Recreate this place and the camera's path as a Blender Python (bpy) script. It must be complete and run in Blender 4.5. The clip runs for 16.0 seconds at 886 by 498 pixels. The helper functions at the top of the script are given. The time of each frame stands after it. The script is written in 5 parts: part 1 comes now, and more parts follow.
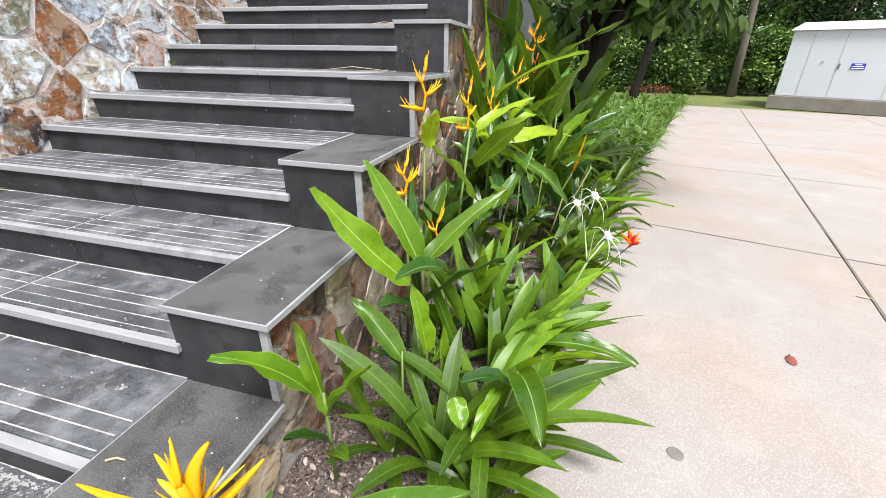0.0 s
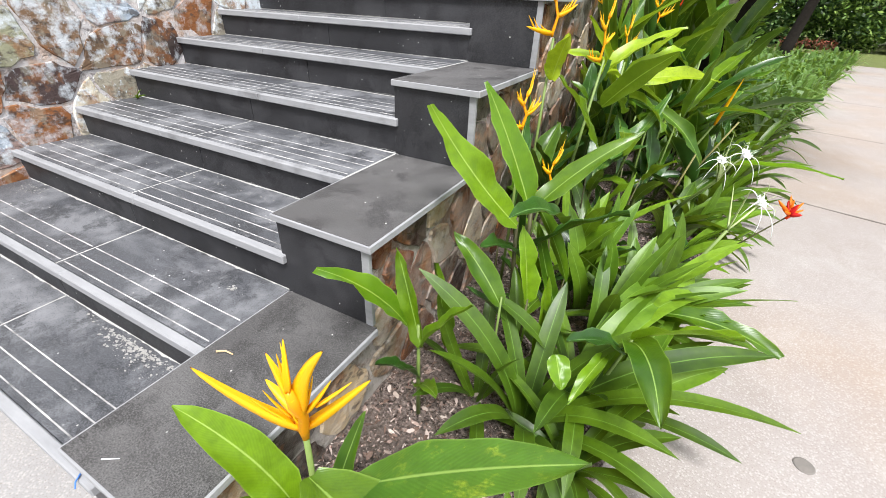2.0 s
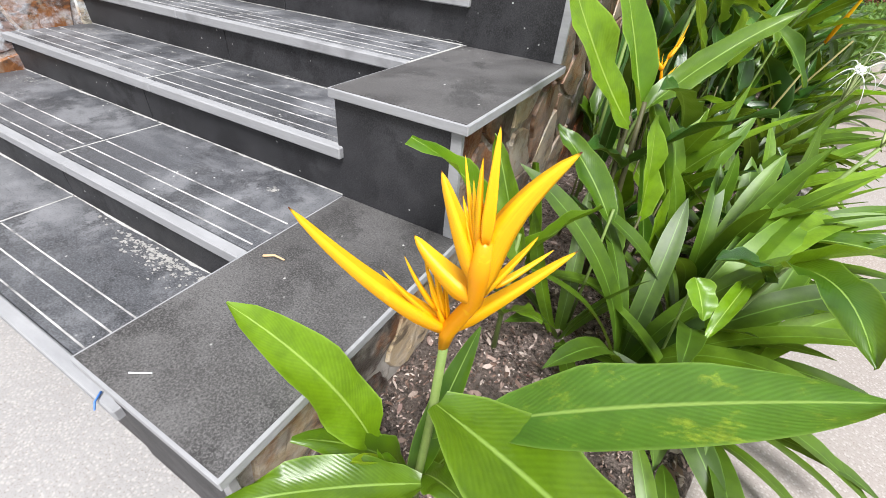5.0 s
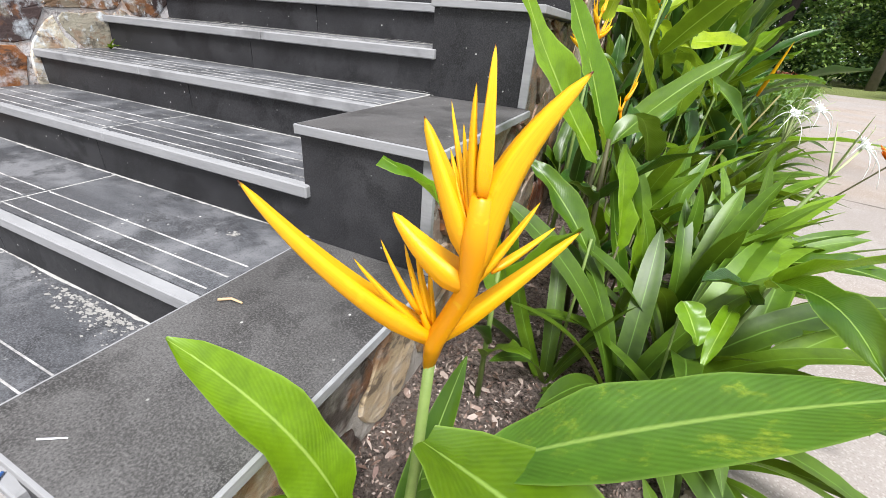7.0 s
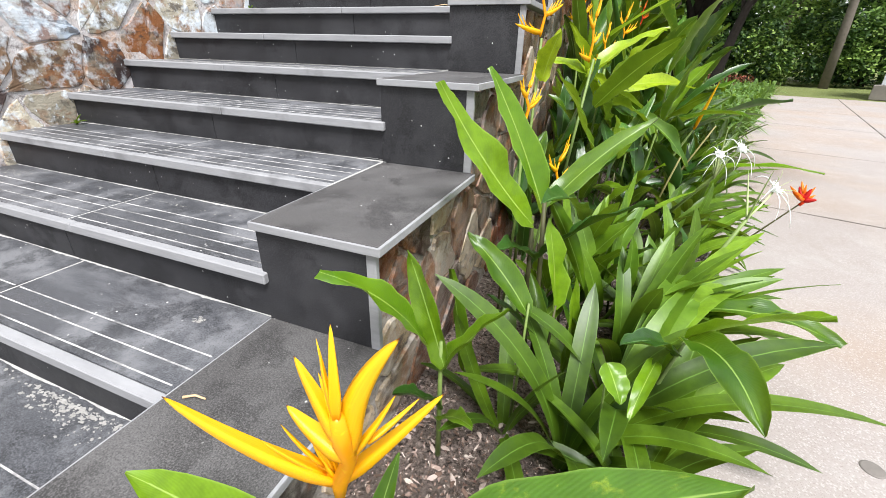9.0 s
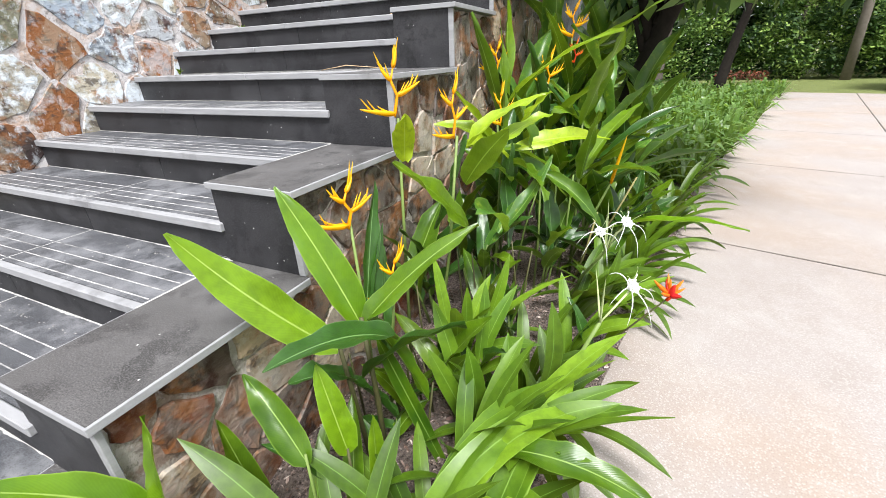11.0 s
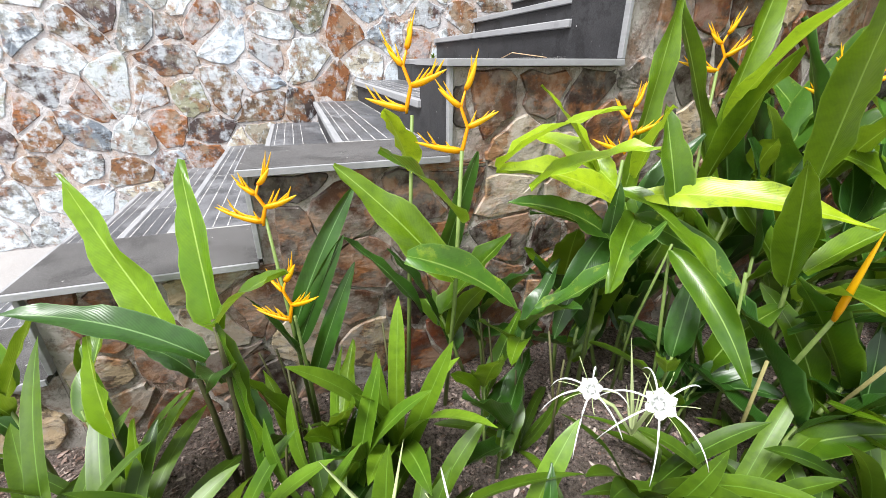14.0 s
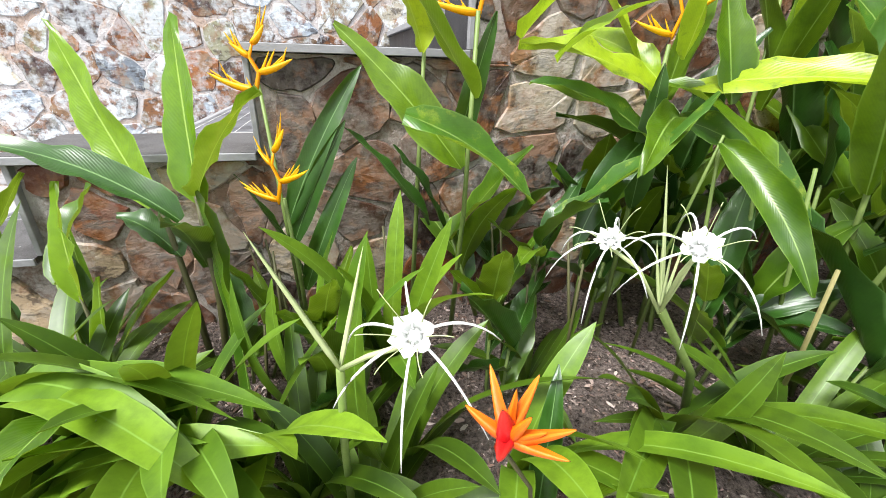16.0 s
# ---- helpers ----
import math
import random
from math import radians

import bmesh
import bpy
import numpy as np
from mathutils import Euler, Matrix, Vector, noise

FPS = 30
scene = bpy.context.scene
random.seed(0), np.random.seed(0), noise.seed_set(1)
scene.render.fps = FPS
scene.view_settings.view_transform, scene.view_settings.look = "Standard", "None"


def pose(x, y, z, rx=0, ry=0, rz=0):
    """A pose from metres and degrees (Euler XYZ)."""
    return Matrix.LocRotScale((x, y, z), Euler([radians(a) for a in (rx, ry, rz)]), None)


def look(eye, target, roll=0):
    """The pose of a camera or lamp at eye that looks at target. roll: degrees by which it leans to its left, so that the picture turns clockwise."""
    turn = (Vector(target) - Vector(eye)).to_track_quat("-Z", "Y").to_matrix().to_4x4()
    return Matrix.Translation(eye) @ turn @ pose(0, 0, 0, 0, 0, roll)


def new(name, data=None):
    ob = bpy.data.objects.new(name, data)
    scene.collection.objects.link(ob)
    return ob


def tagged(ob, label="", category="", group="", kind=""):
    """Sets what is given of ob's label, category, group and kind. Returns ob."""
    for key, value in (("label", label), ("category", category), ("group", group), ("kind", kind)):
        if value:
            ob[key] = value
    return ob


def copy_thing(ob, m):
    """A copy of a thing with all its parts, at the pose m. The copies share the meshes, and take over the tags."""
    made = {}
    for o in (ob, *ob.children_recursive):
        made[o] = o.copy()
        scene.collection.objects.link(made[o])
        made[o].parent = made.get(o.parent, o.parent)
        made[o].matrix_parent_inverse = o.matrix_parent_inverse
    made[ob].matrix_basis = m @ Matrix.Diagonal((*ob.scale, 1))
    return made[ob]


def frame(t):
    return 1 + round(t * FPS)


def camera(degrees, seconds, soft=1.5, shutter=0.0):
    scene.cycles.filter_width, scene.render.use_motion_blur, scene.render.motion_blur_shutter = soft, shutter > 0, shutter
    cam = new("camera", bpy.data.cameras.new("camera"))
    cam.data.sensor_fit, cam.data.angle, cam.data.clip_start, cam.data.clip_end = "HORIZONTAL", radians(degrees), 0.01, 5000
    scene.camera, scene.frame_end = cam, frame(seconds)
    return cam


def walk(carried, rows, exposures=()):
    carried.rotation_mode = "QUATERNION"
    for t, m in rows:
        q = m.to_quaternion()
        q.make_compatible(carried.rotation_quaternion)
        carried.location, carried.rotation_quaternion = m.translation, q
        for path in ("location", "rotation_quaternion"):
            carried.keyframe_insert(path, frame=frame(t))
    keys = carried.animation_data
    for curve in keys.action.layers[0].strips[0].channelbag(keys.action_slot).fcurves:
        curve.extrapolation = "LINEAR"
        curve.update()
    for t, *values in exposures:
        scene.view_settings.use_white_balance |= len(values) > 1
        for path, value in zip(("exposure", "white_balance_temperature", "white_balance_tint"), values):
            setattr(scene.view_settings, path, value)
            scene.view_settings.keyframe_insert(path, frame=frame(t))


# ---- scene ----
cam = camera(93.8, 16.0, soft=0.85)
PATH = [
    (0.0, (0.816, -0.896, 1.51), (0.342, 0.858, 0.674), 0.9),
    (0.5, (0.808, -0.903, 1.495), (0.292, 0.836, 0.652), 1.3),
    (1.0, (0.791, -0.902, 1.472), (0.183, 0.781, 0.581), 1.7),
    (1.5, (0.744, -0.876, 1.449), (0.027, 0.718, 0.477), 1.9),
    (2.0, (0.684, -0.842, 1.393), (-0.098, 0.676, 0.35), 2.5),
    (2.5, (0.606, -0.812, 1.313), (-0.2, 0.637, 0.195), 2.8),
    (3.0, (0.531, -0.821, 1.198), (-0.274, 0.579, 0.018), 2.8),
    (3.5, (0.475, -0.842, 1.157), (-0.3, 0.538, -0.066), 3.3),
    (6.0, (0.384, -0.833, 1.015), (-0.346, 0.661, -0.096), 5.5),
    (6.5, (0.381, -0.832, 0.988), (-0.336, 0.729, -0.036), 5.3),
    (7.0, (0.384, -0.826, 0.98), (-0.319, 0.794, 0.042), 4.8),
    (7.5, (0.379, -0.83, 0.962), (-0.313, 0.839, 0.106), 4.1),
    (8.0, (0.376, -0.837, 0.957), (-0.31, 0.853, 0.135), 3.4),
    (8.5, (0.399, -0.84, 0.997), (-0.276, 0.847, 0.163), 2.4),
    (9.0, (0.487, -0.797, 1.187), (-0.175, 0.877, 0.316), 1.5),
    (9.5, (0.66, -0.732, 1.374), (0.0, 0.936, 0.49), -0.45),
    (10.0, (0.822, -0.64, 1.47), (0.177, 1.049, 0.617), -1.9),
    (12.5, (1.261, 0.5, 1.473), (-0.005, 1.795, 0.626), -1.5),
    (13.0, (1.333, 0.706, 1.447), (-0.132, 1.763, 0.589), -1.3),
    (13.5, (1.403, 0.815, 1.437), (-0.225, 1.61, 0.588), -0.8),
    (14.0, (1.503, 0.971, 1.407), (-0.221, 1.554, 0.579), 0.1),
    (14.5, (1.497, 1.02, 1.338), (-0.246, 1.544, 0.509), 1.0),
    (15.0, (1.496, 1.004, 1.223), (-0.247, 1.506, 0.38), 1.4),
    (15.5, (1.505, 1.038, 1.122), (-0.245, 1.498, 0.27), 1.2),
    (16.0, (1.523, 1.056, 1.041), (-0.243, 1.493, 0.21), 1.8),
]
walk(cam, [(t, look(eye, target, roll)) for t, eye, target, roll in PATH],
     exposures=[(0.0, 0.95), (3.5, 0.86), (8.0, 0.835), (10.0, 1.02), (13.0, 1.05), (14.5, 1.09), (16.0, 1.14)])

# ---- light: bright overcast day ----
world = bpy.data.worlds.new("overcast_sky")
scene.world = world
world.use_nodes = True
wn = world.node_tree.nodes
wl = world.node_tree.links
wn.clear()
sky = wn.new("ShaderNodeTexSky")
sky.sky_type = "NISHITA"
sky.sun_disc = False
sky.sun_elevation, sky.sun_rotation = radians(58), radians(150)
sky.dust_density = 4.0
cloud = wn.new("ShaderNodeMix")
cloud.data_type = "RGBA"
cloud.inputs[0].default_value = 0.78
cloud.inputs[7].default_value = (12.0, 12.3, 12.9, 1)
bg = wn.new("ShaderNodeBackground")
bg.inputs[1].default_value = 0.067
wout = wn.new("ShaderNodeOutputWorld")
wl.new(sky.outputs[0], cloud.inputs[6])
wl.new(cloud.outputs[2], bg.inputs[0])
wl.new(bg.outputs[0], wout.inputs[0])

sun_data = bpy.data.lights.new("sun", "SUN")
sun_data.energy, sun_data.angle, sun_data.color = 3.85, radians(20), (0.99, 0.985, 0.985)
sun = new("sun", sun_data)
sun.matrix_basis = look((6, -8, 18), (0, 1, 0))


# ---- materials ----
def material(name, rough=0.6, metal=0.0, spec=0.5):
    """A material with its node tree, links and principled shader."""
    m = bpy.data.materials.new(name)
    m.use_nodes = True
    nt = m.node_tree
    bsdf = nt.nodes["Principled BSDF"]
    bsdf.inputs["Roughness"].default_value = rough
    bsdf.inputs["Metallic"].default_value = metal
    bsdf.inputs["Specular IOR Level"].default_value = spec
    return m, nt, bsdf


def noise_tex(nt, scale, detail=4.0, rough=0.55, coord="Object", stretch=None):
    tc = nt.nodes.new("ShaderNodeTexCoord")
    tex = nt.nodes.new("ShaderNodeTexNoise")
    tex.inputs["Scale"].default_value = scale
    tex.inputs["Detail"].default_value = detail
    tex.inputs["Roughness"].default_value = rough
    if stretch:
        mp = nt.nodes.new("ShaderNodeMapping")
        mp.inputs["Scale"].default_value = stretch
        nt.links.new(tc.outputs[coord], mp.inputs[0])
        nt.links.new(mp.outputs[0], tex.inputs[0])
    else:
        nt.links.new(tc.outputs[coord], tex.inputs[0])
    return tex.outputs[0]


def world_noise(nt, scale, detail=4.0, rough=0.55, stretch=(1, 1, 1)):
    """Noise in world space, so that neighbouring pieces share one field."""
    geo = nt.nodes.new("ShaderNodeNewGeometry")
    mp = nt.nodes.new("ShaderNodeMapping")
    mp.inputs["Scale"].default_value = stretch
    tex = nt.nodes.new("ShaderNodeTexNoise")
    tex.inputs["Scale"].default_value = scale
    tex.inputs["Detail"].default_value = detail
    tex.inputs["Roughness"].default_value = rough
    nt.links.new(geo.outputs["Position"], mp.inputs[0])
    nt.links.new(mp.outputs[0], tex.inputs[0])
    return tex.outputs[0]


def ramp(nt, value, stops, mode="LINEAR"):
    r = nt.nodes.new("ShaderNodeValToRGB")
    r.color_ramp.interpolation = mode
    el = r.color_ramp.elements
    while len(el) < len(stops):
        el.new(0.5)
    for e, (p, c) in zip(el, stops):
        e.position = p
        e.color = (*c, 1) if len(c) == 3 else c
    nt.links.new(value, r.inputs[0])
    return r.outputs[0]


def grey(nt, value, lo, hi, a=0.0, b=1.0):
    return ramp(nt, value, [(lo, (a, a, a)), (hi, (b, b, b))])


def mix(nt, fac, a, b, blend="MIX"):
    n = nt.nodes.new("ShaderNodeMix")
    n.data_type, n.blend_type = "RGBA", blend
    for sock, v in ((n.inputs[0], fac), (n.inputs[6], a), (n.inputs[7], b)):
        if isinstance(v, (int, float)):
            sock.default_value = v
        elif isinstance(v, tuple):
            sock.default_value = (*v, 1) if len(v) == 3 else v
        else:
            nt.links.new(v, sock)
    return n.outputs[2]


def bump(nt, bsdf, height, strength=0.3, distance=0.01, chain=None):
    b = nt.nodes.new("ShaderNodeBump")
    b.inputs["Strength"].default_value = strength
    b.inputs["Distance"].default_value = distance
    nt.links.new(height, b.inputs["Height"])
    if chain:
        nt.links.new(chain, b.inputs["Normal"])
    nt.links.new(b.outputs[0], bsdf.inputs["Normal"])
    return b.outputs[0]


def random_of(nt):
    return nt.nodes.new("ShaderNodeObjectInfo").outputs["Random"]


def specks(nt, scale, size):
    """White where a cell point is nearer than size, black elsewhere."""
    geo = nt.nodes.new("ShaderNodeNewGeometry")
    v = nt.nodes.new("ShaderNodeTexVoronoi")
    v.inputs["Scale"].default_value = scale
    nt.links.new(geo.outputs["Position"], v.inputs[0])
    return grey(nt, v.outputs["Distance"], size * 0.6, size, 1.0, 0.0)


def tile_material(name, dark, light, rough, dust):
    m, nt, b = material(name, rough, spec=0.3)
    base = mix(nt, random_of(nt), dark, tuple(c * 1.25 for c in dark))
    cloudy = world_noise(nt, 3.4, 8, 0.7)
    base = mix(nt, grey(nt, cloudy, 0.46, 0.60, 0.0, dust), base, light)
    base = mix(nt, grey(nt, world_noise(nt, 5.5, 8, 0.7), 0.52, 0.58, 0.0, 0.8), base, tuple(c * 0.42 for c in dark))
    base = mix(nt, grey(nt, world_noise(nt, 2.2, 6, 0.6, (0.35, 1.6, 1.6)), 0.56, 0.74, 0.0, dust * 0.8), base, tuple(c * 1.3 for c in light))
    fine = world_noise(nt, 230.0, 3, 0.75)
    base = mix(nt, grey(nt, fine, 0.48, 0.66, 0.0, 0.75), base, tuple(min(1, c * 2.8) for c in dark))
    base = mix(nt, grey(nt, fine, 0.34, 0.46, 0.7, 0.0), base, tuple(c * 0.35 for c in dark))
    base = mix(nt, grey(nt, world_noise(nt, 11.0, 7, 0.75), 0.56, 0.68, 0.0, dust * 0.7), base, light)
    drops = mix(nt, 1.0, specks(nt, 26.0, 0.10), grey(nt, world_noise(nt, 5.0, 2), 0.5, 0.62), "MULTIPLY")
    base = mix(nt, drops, base, (0.55, 0.55, 0.53))
    nt.links.new(base, b.inputs["Base Color"])
    nt.links.new(grey(nt, cloudy, 0.3, 0.75, rough - 0.1, rough + 0.2), b.inputs["Roughness"])
    bump(nt, b, fine, 0.12, 0.002)
    return m


tile_dark = tile_material("dark_slate_tile", (0.055, 0.057, 0.063), (0.215, 0.218, 0.23), 0.42, 0.72)
# Set darker than the treads: shade on upright faces is partly in this colour.
riser_shaded = tile_material("shaded_dark_riser_tile", (0.019, 0.019, 0.021), (0.056, 0.056, 0.060), 0.48, 0.45)
cap_dark = tile_material("dark_cap_slab", (0.056, 0.054, 0.054), (0.115, 0.112, 0.112), 0.45, 0.6)

edge_grey, nt, b = material("sawn_grey_edge", 0.7)
c = mix(nt, world_noise(nt, 14, 6, 0.7, (0.3, 1, 2.5)), (0.16, 0.163, 0.172), (0.36, 0.362, 0.375))
c = mix(nt, grey(nt, world_noise(nt, 4, 4), 0.6, 0.7, 0, 0.6), c, (0.12, 0.12, 0.125))
nt.links.new(c, b.inputs["Base Color"])
bump(nt, b, world_noise(nt, 90, 4), 0.3, 0.004)

line_white, nt, b = material("white_grip_line", 0.8)
c = mix(nt, grey(nt, world_noise(nt, 12, 5, 0.7), 0.35, 0.6), (0.12, 0.12, 0.12), (0.52, 0.51, 0.50))
nt.links.new(c, b.inputs["Base Color"])

grout, nt, b = material("pale_grout", 0.9)
c = mix(nt, world_noise(nt, 25, 6, 0.7), (0.16, 0.16, 0.155), (0.58, 0.57, 0.55))
nt.links.new(c, b.inputs["Base Color"])
bump(nt, b, world_noise(nt, 120, 4), 0.5, 0.004)


def stone_material(name, stops, bloom, bloom_amount, rough, pale=0.5):
    """Weathered stone: its own colour, rust veins, dark patches and a hard-edged white bloom that runs over the joints."""
    m, nt, b = material(name, rough, spec=0.3)
    base = ramp(nt, random_of(nt), stops, "CONSTANT")
    n1 = world_noise(nt, 7.0, 4, 0.6)
    base = mix(nt, grey(nt, n1, 0.49, 0.57, 0, 0.7), base, (0.23, 0.095, 0.035))
    n2 = world_noise(nt, 13.0, 5, 0.65, (1, 1, 1.7))
    base = mix(nt, grey(nt, n2, 0.52, 0.60, 0, 0.75), base, (0.05, 0.038, 0.034))
    n5 = world_noise(nt, 9.0, 4, 0.6, (1, 1.3, 0.8))
    base = mix(nt, grey(nt, n5, 0.50, 0.58, 0, pale), base, (0.36, 0.34, 0.27))
    n3 = world_noise(nt, 1.7, 6, 0.65)
    n4 = world_noise(nt, 12.0, 5, 0.68)
    both = mix(nt, 0.55, n3, n4)
    base = mix(nt, grey(nt, both, 0.475, 0.56, 0, bloom_amount), base, bloom)
    base = mix(nt, grey(nt, world_noise(nt, 48.0, 4, 0.6, (1, 1, 0.55)), 0.64, 0.70, 0, bloom_amount * 0.9), base, bloom)
    nt.links.new(base, b.inputs["Base Color"])
    ch = bump(nt, b, n2, 0.5, 0.02)
    bump(nt, b, world_noise(nt, 80.0, 6, 0.7), 0.45, 0.006, ch)
    return m


def stone_set(prefix, colours, bloom, amount, rough, pale):
    """One material for each colour of stone; each stone also varies by its own random number."""
    return {k: stone_material(prefix + "_" + k, [(0.0, c), (0.35, tuple(v * 1.35 for v in c)), (0.7, tuple(v * 0.7 for v in c))], bloom, amount * f, rough, pale)
            for k, (c, f) in colours.items()}


wall_stones = stone_set("pale_rubble", {"rust": ((0.22, 0.085, 0.03), 0.45), "brown": ((0.18, 0.11, 0.065), 0.75), "dark": ((0.06, 0.04, 0.038), 0.6),
                                        "blue": ((0.24, 0.28, 0.33), 0.9), "olive": ((0.20, 0.20, 0.13), 0.8), "cream": ((0.42, 0.38, 0.30), 1.0), "grey": ((0.30, 0.32, 0.33), 1.0)}, (0.63, 0.685, 0.735), 0.95, 0.6, 0.35)
bed_stones = stone_set("brown_rubble", {"rust": ((0.13, 0.036, 0.014), 0.35), "brown": ((0.085, 0.036, 0.019), 0.45), "dark": ((0.028, 0.014, 0.011), 0.35),
                                        "cream": ((0.34, 0.26, 0.17), 1.0), "grey": ((0.085, 0.072, 0.062), 0.7)}, (0.54, 0.51, 0.47), 0.46, 0.36, 0.10)


def mortar_material(name, a, bcol, stain):
    m, nt, b = material(name, 0.9, spec=0.2)
    c = mix(nt, world_noise(nt, 6, 8, 0.7), a, bcol)
    c = mix(nt, grey(nt, world_noise(nt, 2.6, 6, 0.7), 0.5, 0.68, 0, 0.7), c, stain)
    c = mix(nt, grey(nt, world_noise(nt, 7.0, 9, 0.72), 0.50, 0.58, 0, 0.7), c, stain)
    c = mix(nt, grey(nt, world_noise(nt, 16.0, 6, 0.75), 0.54, 0.62, 0, 0.6), c, (0.11, 0.09, 0.08))
    nt.links.new(c, b.inputs["Base Color"])
    ch = bump(nt, b, world_noise(nt, 18, 6, 0.7), 0.7, 0.03)
    bump(nt, b, world_noise(nt, 110, 4, 0.7), 0.4, 0.004, ch)
    return m


wall_mortar = mortar_material("pale_mortar", (0.42, 0.395, 0.39), (0.63, 0.61, 0.62), (0.42, 0.29, 0.21))
bed_mortar = mortar_material("grey_mortar", (0.17, 0.15, 0.135), (0.58, 0.54, 0.50), (0.16, 0.09, 0.055))

def concrete_material(name, tone, warm):
    """Cast concrete with small stones washed bare, cloudy stains and fine dark grit."""
    m, nt, b = material(name, 0.85, spec=0.3)

    def t(r, g, bl):
        return (r * tone, g * tone, bl * tone)

    c = mix(nt, world_noise(nt, 1.1, 6, 0.6), t(0.245, 0.212 + 0.024 * (1 - warm), 0.196 + 0.038 * (1 - warm)), t(0.315, 0.288 + 0.018 * (1 - warm), 0.276 + 0.026 * (1 - warm)))
    c = mix(nt, grey(nt, world_noise(nt, 0.6, 5, 0.6), 0.45, 0.62, 0, 0.65 * warm), c, t(0.285, 0.215, 0.165))
    c = mix(nt, grey(nt, world_noise(nt, 2.4, 7, 0.7), 0.50, 0.66, 0, 0.4), c, t(0.35, 0.335, 0.325))
    c = mix(nt, grey(nt, world_noise(nt, 1.7, 8, 0.75), 0.54, 0.70, 0, 0.4), c, t(0.205, 0.17, 0.145))
    pebble = nt.nodes.new("ShaderNodeTexVoronoi")
    pebble.inputs["Scale"].default_value = 95
    g = nt.nodes.new("ShaderNodeNewGeometry")
    nt.links.new(g.outputs["Position"], pebble.inputs[0])
    c = mix(nt, grey(nt, pebble.outputs["Distance"], 0.15, 0.45, 0.55, 0.0), c, t(0.43, 0.41, 0.39))
    c = mix(nt, grey(nt, world_noise(nt, 240, 2), 0.58, 0.66, 0, 0.6), c, t(0.16, 0.12, 0.1))
    nt.links.new(c, b.inputs["Base Color"])
    bump(nt, b, pebble.outputs["Distance"], 0.3, 0.004)
    return m


concrete = concrete_material("beige_concrete", 1.0, 1.0)
concrete_pale = concrete_material("whitish_concrete", 1.0, 0.0)

joint_dark, nt, b = material("dark_joint", 0.95)
c = mix(nt, world_noise(nt, 30, 4), (0.05, 0.045, 0.04), (0.2, 0.17, 0.14))
nt.links.new(c, b.inputs["Base Color"])

soil, nt, b = material("mulched_soil", 0.95, spec=0.15)
c = mix(nt, grey(nt, world_noise(nt, 60, 8, 0.75), 0.36, 0.66), (0.018, 0.014, 0.012), (0.46, 0.37, 0.33))
c = mix(nt, grey(nt, world_noise(nt, 3.5, 5), 0.5, 0.65, 0, 0.5), c, (0.24, 0.2, 0.175))
nt.links.new(c, b.inputs["Base Color"])
bump(nt, b, world_noise(nt, 48, 9, 0.8), 1.0, 0.05)

chip, nt, b = material("leaf_litter", 0.85)
c = ramp(nt, nt.nodes.new("ShaderNodeNewGeometry").outputs["Random Per Island"], [
    (0, (0.06, 0.036, 0.026)), (0.3, (0.17, 0.105, 0.08)), (0.6, (0.27, 0.195, 0.165)), (0.86, (0.42, 0.34, 0.30)), (0.95, (0.55, 0.47, 0.42)), (1, (0.14, 0.06, 0.05))])
nt.links.new(c, b.inputs["Base Color"])

lawn, nt, b = material("lawn", 0.9)
c = mix(nt, world_noise(nt, 1.5, 6, 0.7), (0.10, 0.135, 0.03), (0.21, 0.225, 0.065))
c = mix(nt, grey(nt, world_noise(nt, 40, 4), 0.4, 0.7, 0, 0.6), c, (0.07, 0.1, 0.025))
nt.links.new(c, b.inputs["Base Color"])
bump(nt, b, world_noise(nt, 60, 3), 0.8, 0.05)


